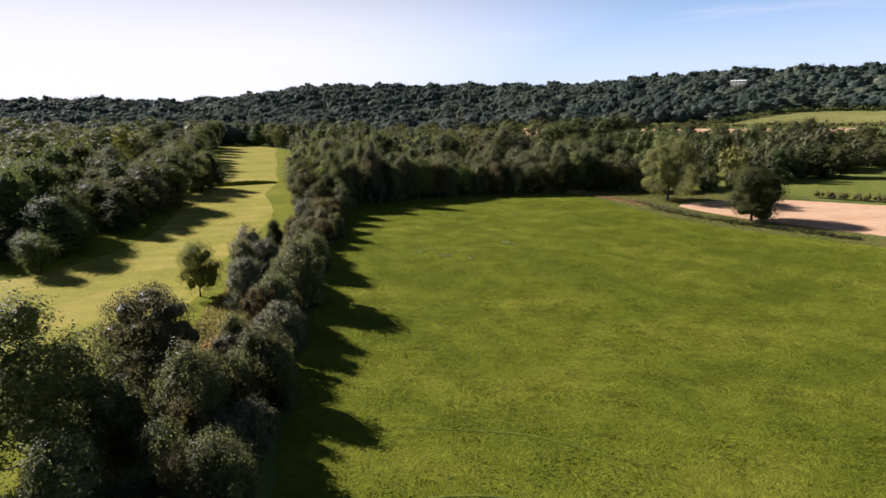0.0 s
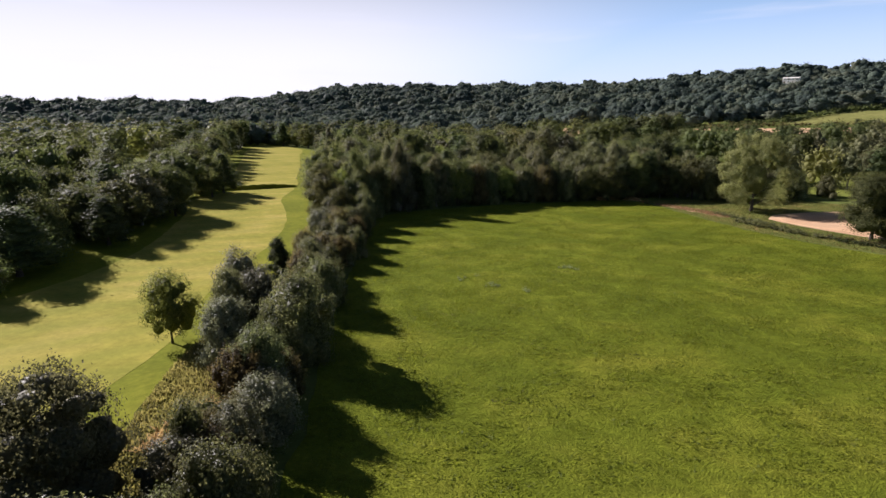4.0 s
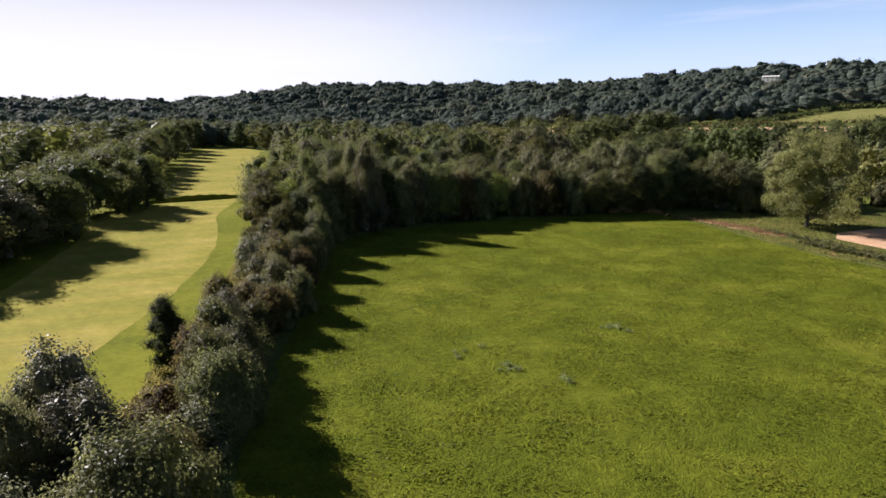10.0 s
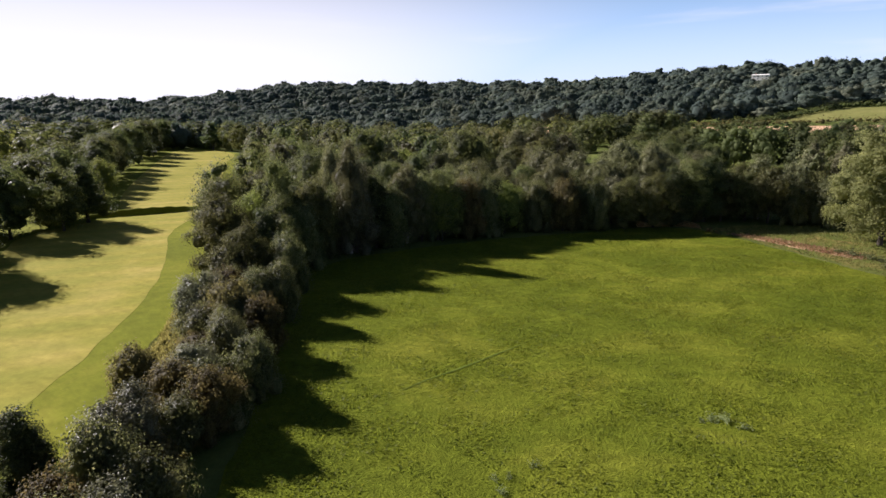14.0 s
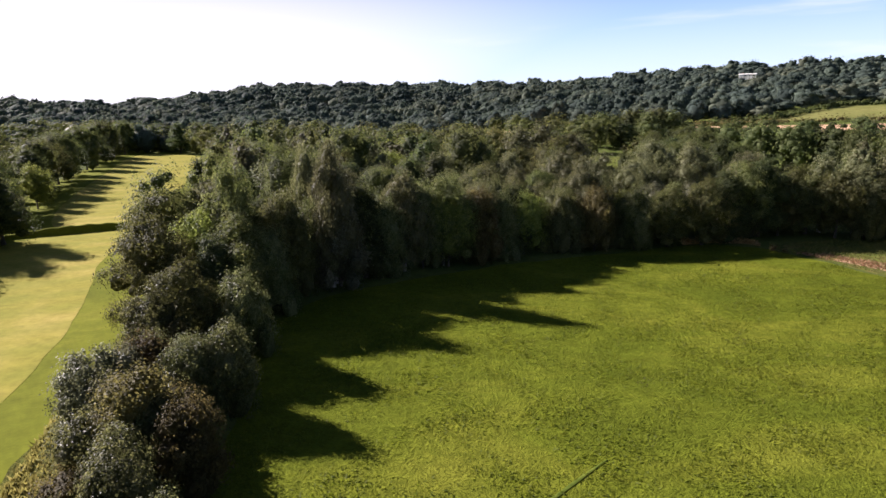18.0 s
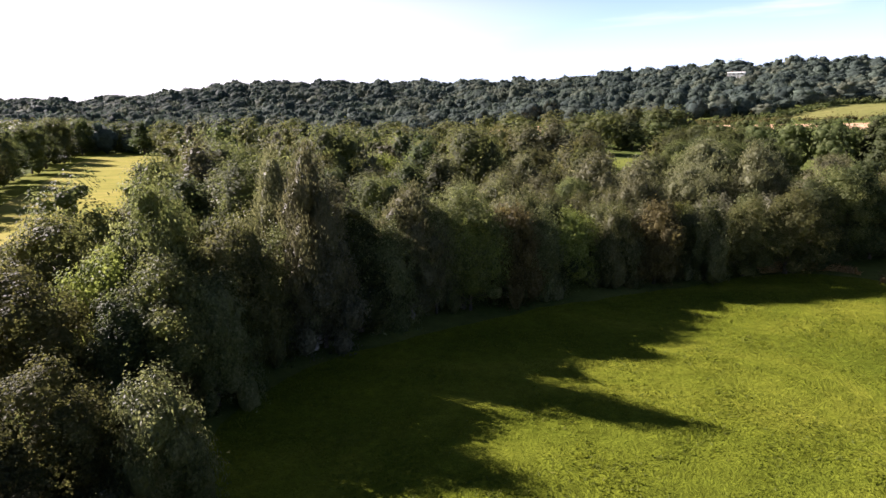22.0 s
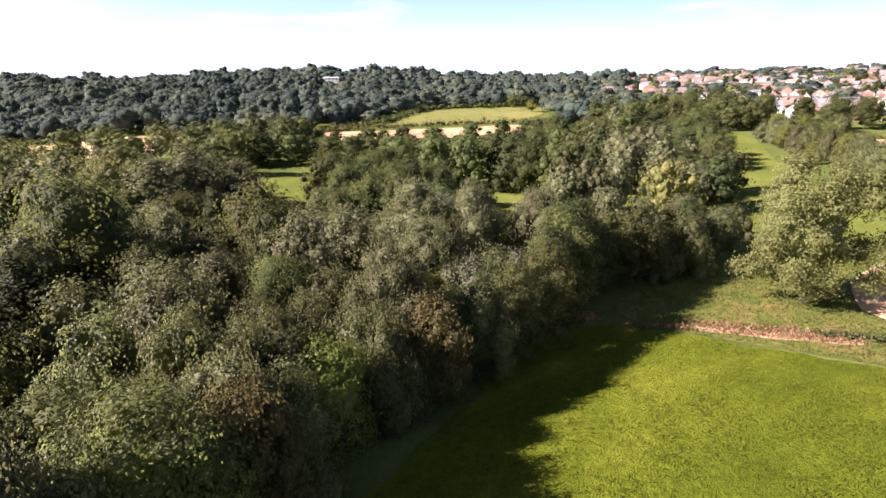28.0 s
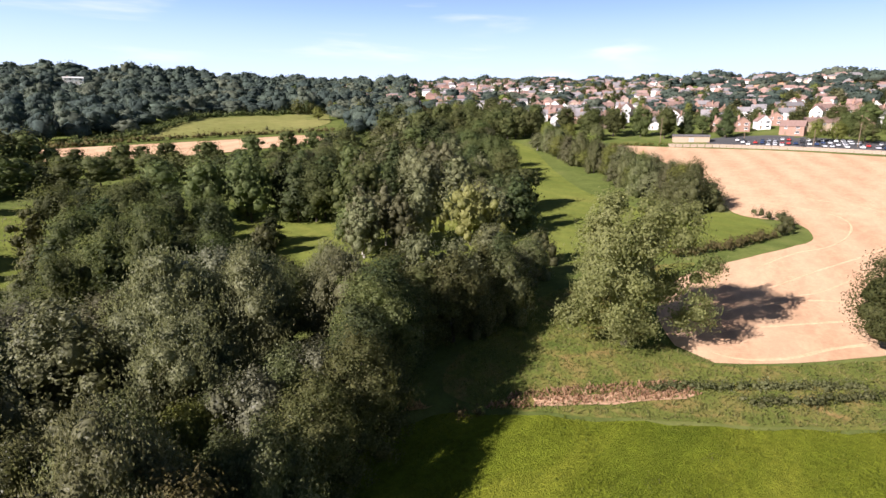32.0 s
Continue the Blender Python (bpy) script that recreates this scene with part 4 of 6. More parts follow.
# single trees of the field edge and the eastern golf course
plant("field_oak", 70, 86, 19.6, 8.3, "tall pale green oak at the corner of the stubble", "", "near", 40)
plant("oak", 82.5, 56, 13, 6.6, "dark spreading oak between meadow and stubble", "", "near", 200)
COURSE = "trees on the golf course"
for kind, x, y, h, r in (
        ("willow", 103, 125.5, 12.8, 6.8), ("birch", 110, 124, 11.5, 4.6), ("alder", 116, 121, 13, 4.6), ("alder", 121, 125, 12, 4.4), ("birch", 85, 139.5, 13, 4.2), ("birch", 94, 141, 13, 4.2), ("oak", 89, 146, 9, 3.6), ("oak", 104, 158, 13, 5), ("alder", 99, 171, 16, 5), ("oak", 93, 181, 15, 5.4), ("oak", 86, 188, 15, 5.6), ("oak", 81, 199, 14, 5.6), ("oak", 110, 158, 15, 5.4), ("birch", 126, 152, 14.5, 5.0), ("birch", 131, 154, 15.5, 5.6), ("birch", 119, 150, 12, 4.6), ("birch", 88, 113, 9, 4.0), ("hawthorn", 88, 106, 7, 4), ("alder", 128, 131, 11.5, 4.2), ("alder", 134, 129, 12, 4.6), ("oak", 142, 130, 11, 5), ("hawthorn", 97, 108, 6, 3.2), ("hawthorn", 80, 105, 6, 3.4),
        ("birch", 86.5, 141, 14, 4.0), ("birch", 91, 135, 12.5, 3.6), ("birch", 97.5, 134, 13.5, 4.0), ("alder", 82, 162, 7, 2.8), ("alder", 92, 151, 6.2, 2.0), ("alder", 105, 168, 16, 4.2), ("alder", 101, 178, 16, 4.2),
        ("alder", 97, 187, 15.5, 4.2), ("oak", 91, 192, 14, 4.4), ("alder", 112, 172, 14.5, 4.2), ("birch", 118, 166, 15, 4.0), ("alder", 122, 160, 13, 3.6), ("birch", 133, 160, 15.5, 5.2), ("birch", 141, 166, 14.5, 5.0),
        ("birch", 148, 171, 13.5, 4.4), ("alder", 156, 168, 13, 4), ("alder", 150, 178, 15, 4.6), ("oak", 128, 178, 15, 5), ("alder", 116, 186, 15, 4.6), ("alder", 106, 198, 15, 4.6), ("birch", 127, 143, 12, 5), ("birch", 137, 147, 14, 5.2), ("birch", 153, 166, 15, 5.5), ("birch", 157, 151, 12, 4.6), ("birch", 146, 157, 16, 5.6), ("alder", 137, 135, 9, 3.6), ("alder", 160, 160, 12, 4.6), ("lime", 126, 150, 7, 2.8), ("alder", 131, 148, 8, 2.8),
        ("alder", 120, 140, 7.5, 2.6), ("alder", 116, 132, 8, 2.6), ("hawthorn", 76, 158, 6, 3.2)):
    plant(kind, x, y, h, r, group=COURSE)
for i, (x, y) in enumerate(((102, 168), (108, 176), (115, 181), (119, 187), (126, 186), (130, 193), (137, 191), (141, 200), (148, 199), (152, 208), (159, 208), (164, 217), (171, 216))):
    plant(("oak", "alder", "maple", "birch")[i % 4], x, y, 13.5 + 1.6 * math.sin(i * 2.3), 4.8 + 0.7 * math.cos(i * 1.9), group=COURSE, lod="mid")
for kind, x, y, h, r in (("alder", 50, 158, 12, 4.6), ("oak", 57, 163, 12.5, 5), ("alder", 64, 168, 13, 4.8), ("oak", 46.5, 167, 12, 4.8), ("alder", 54, 173, 13, 5), ("oak", 61, 179, 13, 5.2), ("alder", 70, 177, 13, 5), ("oak", 53, 185, 13, 5), ("alder", 61, 191, 13.5, 5.2), ("oak", 69, 187, 13, 5),
                         ("alder", 43, 150, 10.5, 4.2), ("oak", 50, 147, 10, 4.4), ("alder", 57, 152, 10.5, 4.2), ("oak", 72, 168, 11, 4.4)):
    plant(kind, x, y, h, r, "dark upright tree between wood and golf course", COURSE, "mid")
SPINNEY = [(140, 141), (165, 147), (200, 159), (240, 183), (285, 213), (252, 216), (200, 192), (160, 177), (136, 166)]
fill(SPINNEY, 10.5, {"oak": 3, "birch": 2.5, "maple": 2, "alder": 2}, (8.5, 12.0), COURSE, 71, lod="mid", radius=5.2)
GLADE = [(110, 119), (124, 117), (140, 127), (150, 135), (136, 142), (118, 134)]
fill(GLADE, 10.5, {"birch": 3, "alder": 2, "maple": 1}, (9.0, 12.0), COURSE, 72, lod="mid", radius=4.2)
ROW = "young trees between golf course and stubble"
for i in range(46):
    f = i / 45
    x, y = 153 + f * 112 + 3 * math.sin(i * 2.1), 89.5 + 82 * f ** 1.15 + 4.5 * math.sin(i * 3.3)
    plant(("lime", "birch", "hawthorn", "hawthorn", "birch")[i % 5] if i > 3 else "hawthorn", x, y, 9.5 + 2.2 * math.sin(i * 1.7), 4.4 + 0.7 * math.cos(i * 2.3), group=ROW, lod="mid")

for x, y, h, r in ((158, 86.5, 7.5, 5.5), (164, 92, 8.5, 5.5), (171, 94, 9, 5)):
    plant("hawthorn", x, y, h, r, "dense dark green bush at the end of the tree row", ROW, "mid")

# the wood north of the meadow
FRONT_WEST = [(-26, 64), (-25.5, 70), (-20, 77), (-13, 82), (-4, 87.5), (4, 91.5), (0, 101), (-4, 98), (-16, 90), (-28, 80), (-33, 72)]
FRONT_EAST = [(-1, 89), (9, 93.5), (22, 98), (31, 101.5), (38, 103), (39, 109), (30, 113), (14, 112), (0, 106), (-6, 98)]
fill(FRONT_WEST, 4.4, {"hawthorn": 5, "sallow": 0.6, "russet": 0.6, "lime": 0.6, "maple": 1.5}, (13.0, 16.0), "bushes along the front of the wood", 11, radius=3.6)
fill(FRONT_EAST, 4.3, {"hawthorn": 7, "sallow": 1.3, "russet": 0.5, "lime": 0.6}, (13.5, 16.0), "thicket along the front of the wood", 12, radius=3.3)
for kind, x, y, h, r, label in (
        ("birch", 15.5, 101.5, 14.2, 4.6, "weeping birch standing over the thicket"), ("birch", 27, 112, 13.5, 5.0, "broad olive birch with hanging twigs"), ("birch", 14.5, 117, 15.5, 5.0, ""), ("oak", -33, 140, 18, 6.4, "tall dark tree with greyish leaves"), ("birch", -38, 104, 14, 6.0, ""), ("oak", -46, 118, 16, 6.8, "wide olive-grey crown rising from the wood"), ("maple", 16, 134, 17, 6.0, ""), ("oak", -4, 140, 18, 6.6, ""),
        ("birch", 33, 122, 16.5, 6.4, "wide weeping birch above the thicket"), ("birch", 39, 117, 15.5, 5.6, ""), ("birch", 47, 112, 14.5, 5.2, ""), ("birch", 18, 178, 17.5, 8, ""), ("willow", 4, 181, 16.5, 7, "yellow-green willow rising from the wood"), ("birch", 11, 175, 16.5, 8, ""), ("birch", 26, 174, 15, 6, ""), ("maple", 36, 101, 11, 4.2, ""), ("alder", 40, 103.5, 12, 4.4, ""), ("maple", 44, 105, 13, 4.6, ""), ("maple", 30, 100, 10, 4, ""), ("alder", 48, 107, 14, 4.6, ""), ("hawthorn", 24, 98, 9.5, 3.8, ""),
        ("birch", -21, 77.5, 18.2, 3.8, "tall pale birch leaning over the meadow"), ("alder", -17.5, 82, 13, 4.2, ""), ("birch", -12.5, 85.5, 14.5, 4.2, ""), ("maple", -7, 88.5, 13, 4.6, ""), ("birch", -1.5, 92.5, 12, 4.2, ""), ("alder", 4, 96, 11, 4.0, ""),
        ("maple", -26.5, 72, 12.5, 4.4, ""), ("maple", -28.5, 66, 12, 4.2, ""), ("alder", -31, 70, 13.5, 3.8, ""), ("hawthorn", 45, 107, 9.5, 4.2, ""), ("russet", 38.5, 102.5, 7, 3.4, "overhanging russet tree at the corner of the meadow"), ("birch", 24, 124, 14, 5.2, ""), ("birch", 52, 118, 13, 4.8, ""),
        ("maple", 57, 112, 12, 4.6, ""), ("birch", 43, 122, 14, 5.2, "")):
    plant(kind, x, y, h, r, label, "trees of the wood", "near" if y < 124 and x > 20 else "mid" if y > 150 else "")
INNER_WEST = [(-24, 80), (-16, 91), (-4, 100), (4, 108), (6, 140), (2, 180), (0, 250), (-60, 262), (-112, 245), (-96, 205), (-70, 145), (-58, 110), (-46, 92), (-36, 75)]
INNER_EAST = [(4, 111), (14, 114), (30, 117), (44, 111), (52, 114), (62, 124), (64, 140), (58, 160), (46, 190), (30, 215), (2, 250), (4, 180)]
fill(INNER_WEST, 9.2, {"birch": 3, "alder": 2, "oak": 2.4, "maple": 2, "hawthorn": 2, "sallow": 0.6, "lime": 0.7}, (12.5, 17.0), "trees of the wood", 23, avoid=(LAWN_WEST,), clear=0.5)
fill(INNER_EAST, 7.6, {"birch": 2.6, "alder": 2, "oak": 2.4, "maple": 2, "hawthorn": 2.5, "sallow": 0.6, "lime": 0.5}, (9.0, 14.0), "trees of the wood", 24, avoid=(LAWN_WEST,), clear=0.5)

LINE = [(43, 105), (55, 105.5), (65, 103.5), (76, 101), (82, 103), (80, 107), (77, 107.5), (67, 111), (57, 116), (47, 113)]
fill(LINE, 5.2, {"hawthorn": 2, "birch": 2.5, "alder": 2, "russet": 0.5, "maple": 2.5}, (11.5, 15.5), "trees between the meadow corner and the golf course", 61, clear=0.3, radius=3.9)

# the dark tree belts west and north-west of the fairway
WEST = [(-73, -4), (-66, 18), (-67, 46), (-78, 64), (-96, 74), (-120, 78), (-150, 70), (-165, 30), (-150, -20), (-110, -24)]
fill(WEST, 10.5, {"oak": 4, "alder": 2, "maple": 2, "birch": 1, "sallow": 0.5}, (11.0, 16.5), "trees west of the fairway", 31)
for kind, x, y, h, r in (("oak", -64, -1, 7, 3.2), ("sallow", -70, 3, 6.5, 3), ("alder", -66, -24, 13, 5), ("oak", -76, -30, 14, 6), ("oak", -89, 82, 13.5, 5.4), ("oak", -97, 86, 14.5, 6), ("maple", -84.5, 90, 13, 4.6), ("oak", -93, 95, 14.5, 5.6),
                         ("alder", -86, 99, 13, 4.6), ("oak", -101, 103, 14, 5.4), ("sallow", -97, 113, 8, 3.6), ("lime", -103, 119, 9.5, 3.8), ("oak", -112, 124, 14, 5.6), ("oak", -119, 133, 15, 5.8),
                         ("lime", -110, 137, 10, 3.6), ("alder", -119, 148, 14, 5), ("oak", -128, 160, 15, 5.6), ("maple", -134, 172, 15, 5.4), ("alder", -139, 182, 15, 5), ("oak", -146, 194, 16, 5.8), ("alder", -153, 208, 16, 5.4), ("oak", -163, 230, 17, 6),
                         ("alder", -171, 248, 17, 5.6), ("oak", -181, 270, 18, 6.4), ("alder", -195, 294, 18, 6.2), ("oak", -204, 320, 18, 6.6), ("alder", -172, 322, 17, 6), ("oak", -158, 318, 17, 6), ("maple", -146, 306, 17, 6)):
    plant(kind, x, y, h, r * 1.1, group="trees lining the fairway", lod="mid")

# mixed woods of the middle distance
def joined_wood(name, label, loop, spacing, mix, heights, seed, avoid):
    """A far wood whose trees cannot be told apart, in one piece."""
    rng = random.Random(seed)
    kinds, shares = list(mix), list(mix.values())
    mats, vs, fs, ms, n = [M_LEAF[k] for k in kinds], [], [], [], 0
    bodies = {}
    for k, kind in enumerate(kinds):
        for v in (0, 1):
            me = tree_meshes(kind, v, "joined")[1]
            co, ix = np.empty(len(me.vertices) * 3, np.float32), np.empty(len(me.loops), np.int32)
            me.vertices.foreach_get("co", co), me.loops.foreach_get("vertex_index", ix)
            bodies[k, v] = co.reshape(-1, 3), ix.reshape(-1, 3)
    xs, ys = [p[0] for p in loop], [p[1] for p in loop]
    for x in np.arange(min(xs), max(xs), spacing * 0.87):
        for y in np.arange(min(ys), max(ys), spacing):
            px, py = x + rng.uniform(-0.45, 0.45) * spacing, y + rng.uniform(-0.45, 0.45) * spacing
            k, v = rng.choices(range(len(kinds)), shares)[0], rng.randrange(2)
            if not inside(px, py, loop) or any(inside(px, py, a) for a in avoid):
                continue
            h, r, a = max(3.2, min(rng.uniform(*heights), low_enough(px, py) * rng.uniform(0.8, 1.1))), spacing * rng.uniform(0.42, 0.72), rng.uniform(0, 6.28)
            r = min(r, 0.2 + 0.6 * h)
            co, ix = bodies[k, v]
            sx, c, s = r / KINDS[kinds[k]][1], math.cos(a), math.sin(a)
            vs.append(np.column_stack([px + sx * (co[:, 0] * c - co[:, 1] * s), py + sx * (co[:, 0] * s + co[:, 1] * c), ground_z(px, py) + co[:, 2] * h / KINDS[kinds[k]][0]]))
            fs.append(ix + n)
            ms.append(np.full(len(ix), k, np.int32))
            n += len(co)
    me = quick_mesh(name, np.concatenate(vs), np.concatenate(fs))
    for m in mats:
        me.materials.append(m)
    me.polygons.foreach_set("material_index", np.concatenate(ms))
    tagged(new(name, me), label, "woodland", kind="stuff")


MIDDLE = [(-330, -40), (-170, 40), (-140, 120), (-160, 190), (-215, 330), (-100, 330), (-60, 275), (0, 262), (40, 225), (60, 250), (40, 320), (0, 368), (-120, 400), (-300, 420), (-420, 200)]
TREES = {"oak": 4, "alder": 3, "maple": 2, "birch": 1.2, "lime": 0.3, "hawthorn": 0.6}
for x, y, h in ((60, 321, 11), (66, 318, 13), (72, 315, 12), (79, 311, 14), (86, 307, 13), (92, 305, 14), (98, 302, 13), (104, 299, 8), (111, 296, 7), (125, 290, 8), (131, 287, 7)):
    plant("oak", x, y, h, h * 0.5, group="trees in front of the narrow stubble field", lod="far")
for x, y, h in ((112, 270, 9), (128, 266, 10), (143, 264, 9), (150, 272, 8), (166, 264, 9.5), (184, 262, 10), (197, 258, 9)):
    plant("oak", x, y, h, h * 0.52, group="trees in front of the narrow stubble field", lod="far")
BAND = [(246, 252), (262, 228), (288, 196), (312, 190), (340, 200), (344, 232), (318, 262), (280, 282), (250, 276)]
fill(BAND, 9.5, {"oak": 4, "maple": 2, "alder": 1.5, "lime": 0.6}, (12.0, 15.5), "tall trees between golf course and town", 57, lod="far", radius=6.0)
joined_wood("middle_woodland", "dark mixed woodland beyond the fairway and the near wood", MIDDLE, 15.5, TREES, (8.0, 18.5), 47, (LAWN_WEST, FAIRWAY_FAR, FAIRWAY_WEST, SEMI, LAWN, FAR_STUBBLE))
EAST = [(62, 248), (90, 246), (120, 212), (160, 188), (225, 215), (292, 228), (335, 215), (350, 262), (320, 300), (255, 292), (235, 275), (195, 272), (140, 290), (100, 322), (50, 340), (44, 320)]
fill(EAST, 12.0, TREES, (9.0, 12.5), "trees beyond the golf course", 53, avoid=(LAWN, FAR_STUBBLE, PASTURE, BAND, SPINNEY), lod="far")


# ---- far woods on the hills ----
CLEAR = [(-30, 500), (-30, 430), (0, 345), (60, 320), (120, 300), (195, 268), (262, 284), (345, 380), (352, 400), (300, 424), (250, 420), (175, 374), (110, 370), (62, 398), (29, 436), (-4, 486)]
HILLTOP = [(262, 612), (292, 610), (312, 640), (318, 672), (290, 680), (262, 650)]


FAR_CROWNS = {}


def far_crowns(fine):
    """A few crowns of hill trees as leaves and closed clumps, one metre high and one wide in radius."""
    if fine not in FAR_CROWNS:
        FAR_CROWNS[fine] = []
        for v in range(7):
            rng = np.random.default_rng(90 + v)
            lobes = [(0, 0, 0.48, 0.8, 0.8, 0.46)]
            for k in range(5 if fine else 3):
                a, up = k * 2.4 + rng.uniform(-0.4, 0.4), rng.uniform(0.0, 1.0)
                out = 0.62 * math.sqrt(1 - 0.75 * up * up) * rng.uniform(0.75, 1.15)
                q = rng.uniform(0.26, 0.42)
                lobes.append((out * math.cos(a), out * math.sin(a), 0.5 + 0.36 * up, q, q, q * rng.uniform(0.42, 0.6)))
            qv, qf = leaf_cloud(rng, lobes, 80 if fine else 26, 0.15 if fine else 0.2, 0.0, 0.0, 0.6, 1, 0.9, 0.25)
            mv, mf = foliage_mass(rng, lobes, False, 0.97, 0.06)
            FAR_CROWNS[fine].append((np.concatenate([qv, mv]), np.concatenate([qf[:, (0, 1, 2)], qf[:, (0, 2, 3)], mf + len(qv)])))
    return FAR_CROWNS[fine]


def far_wood(name, label, seed, start, stop, left, right, thin=0.0, town=False):
    """Wooded hills: thousands of crowns too far to tell apart, in one piece."""
    rng = np.random.default_rng(seed)
    allv, allf, allm, n = [], [], [], 0
    dist = start
    while dist < stop:
        gap = 10.5 + dist * 0.006
        bearing = left
        while bearing < right:
            b, d = radians(bearing + rng.uniform(-0.3, 0.3)), dist + rng.uniform(-0.5, 0.5) * gap
            x, y = d * math.sin(b), 60 + d * math.cos(b)
            bearing += math.degrees(gap / dist)
            if town and noise.noise((x * 0.02, y * 0.02, 3.3)) < 0.08:
                continue
            if rng.random() < thin or inside(x, y, CLEAR) or inside(x, y, HILLTOP):
                continue
            stand = noise.noise((x * 0.012, y * 0.012, 0.5))
            h, r = (7 + 9 * rng.random() ** 1.6) * (0.75 if town else 1 + 0.5 * stand), gap * rng.uniform(0.5, 0.88)
            co, ix = far_crowns(d < 620)[rng.integers(7)]
            c, s = math.cos(b * 40), math.sin(b * 40)
            allv.append(np.column_stack([x + r * (co[:, 0] * c - co[:, 1] * s), y + r * (co[:, 0] * s + co[:, 1] * c), ground_z(x, y) + co[:, 2] * h]))
            allf.append(ix + n)
            kind = min(4, max(0, int(2 + 2.2 * noise.noise((x * 0.03, y * 0.03, 7.5)) + rng.normal() * 1.1)))
            allm.append(np.full(len(ix), kind, np.int32))
            n += len(co)
        dist += gap * 0.82
    me = quick_mesh(name, np.concatenate(allv), np.concatenate(allf), None, True)
    # leaf colours that carry the blue haze tint
    for m in M_FARLEAF_HAZED:
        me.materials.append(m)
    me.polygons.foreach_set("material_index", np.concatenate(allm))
    tagged(new(name, me), label, "woodland", kind="stuff")


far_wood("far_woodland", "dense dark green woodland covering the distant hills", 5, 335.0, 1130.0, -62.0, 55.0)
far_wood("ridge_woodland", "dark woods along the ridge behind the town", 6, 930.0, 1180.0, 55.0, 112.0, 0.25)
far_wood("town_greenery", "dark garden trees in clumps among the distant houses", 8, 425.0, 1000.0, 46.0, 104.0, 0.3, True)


# ---- hedges, bracken, weeds and grass ----
def hedge(name, line, height, wide, kind, label, count_per_metre=90, size=0.3, category="hedge"):
    """One clipped or ragged hedge along a line."""
    rng = np.random.default_rng(len(label) * 31 + int(abs(line[0][0])))
    lobes = []
    for (x1, y1), (x2, y2) in zip(line, line[1:]):
        length = math.hypot(x2 - x1, y2 - y1)
        for k in range(max(2, int(length / (wide * 0.3)))):
            f = (k + rng.random()) / max(2, int(length / (wide * 0.3)))
            h = height * rng.uniform(0.75, 1.2)
            x, y = x1 + (x2 - x1) * f + rng.normal() * wide * 0.22, y1 + (y2 - y1) * f + rng.normal() * wide * 0.22
            lobes.append((x, y, ground_z(x, y) + h * rng.uniform(0.3, 0.62), wide * rng.uniform(0.28, 0.45), wide * rng.uniform(0.28, 0.45), h * 0.38))
    total = sum(math.hypot(b[0] - a[0], b[1] - a[1]) for a, b in zip(line, line[1:]))
    quads = leaf_cloud(rng, lobes, max(60, int(total * count_per_metre)), size, spray=3, whole=0.0)
    mesh = merge_leaves(name, quads, foliage_mass(rng, lobes, False, 0.7), M_LEAF[kind], M_INSIDE[kind])
    return tagged(new(name, mesh), label, category)


hedge("hedge", [(112, 87), (117, 82.5), (123, 78), (130, 74), (136, 70.5)], 2.4, 2.2, "russet", "brown-green field hedge beside the stubble")
hedge("hedge", [(137, 70), (142, 68.5), (148, 68), (152, 70), (153, 74)], 2.8, 2.6, "hawthorn", "rounded green end of the field hedge")
hedge("bush", [(155, 75.5), (156.5, 75.5)], 2.2, 1.8, "hawthorn", "small dark bush at the stubble edge", 60, 0.3, "bush")
hedge("hedge", [(138, 357), (160, 360), (180, 366), (215, 391), (250, 411)], 3.5, 4.0, "oak", "dark hedge on the upper side of the pasture", 14, 1.0)
hedge("hedge", [(252, 412), (300, 412), (345, 392)], 4.0, 4.5, "oak", "dark hedge along the far side of the pasture", 12, 0.9)
hedge("hedge", [(130, 356), (180, 345), (205, 336), (234, 319), (262, 303)], 3.0, 4.0, "russet", "brown hedge between pasture and stubble", 12, 0.9)
hedge("hedge", [(-8, 488), (27, 437), (60, 400), (100, 379), (135, 358)], 3.0, 4.0, "oak", "dark hedge behind the narrow stubble field", 10, 1.0)
hedge("hedge", [(299, 148), (306, 134), (311, 122)], 2.2, 3.0, "lime", "low green hedge beside the shed", 26, 0.4)
for x, y, r in ((240, 338, 3.0), (236, 402, 2.4), (44.7, 95.6, 1.1), (46.0, 94.0, 0.9)):
    hedge("bush", [(x, y), (x + 0.8, y + 0.4)], r * 1.3, r * 1.3, "hawthorn" if r > 2 else "russet", "single bush standing in the pasture" if r > 2 else "small rusty bush at the corner of the meadow", 90, 0.3 * max(1, r / 2), "bush")


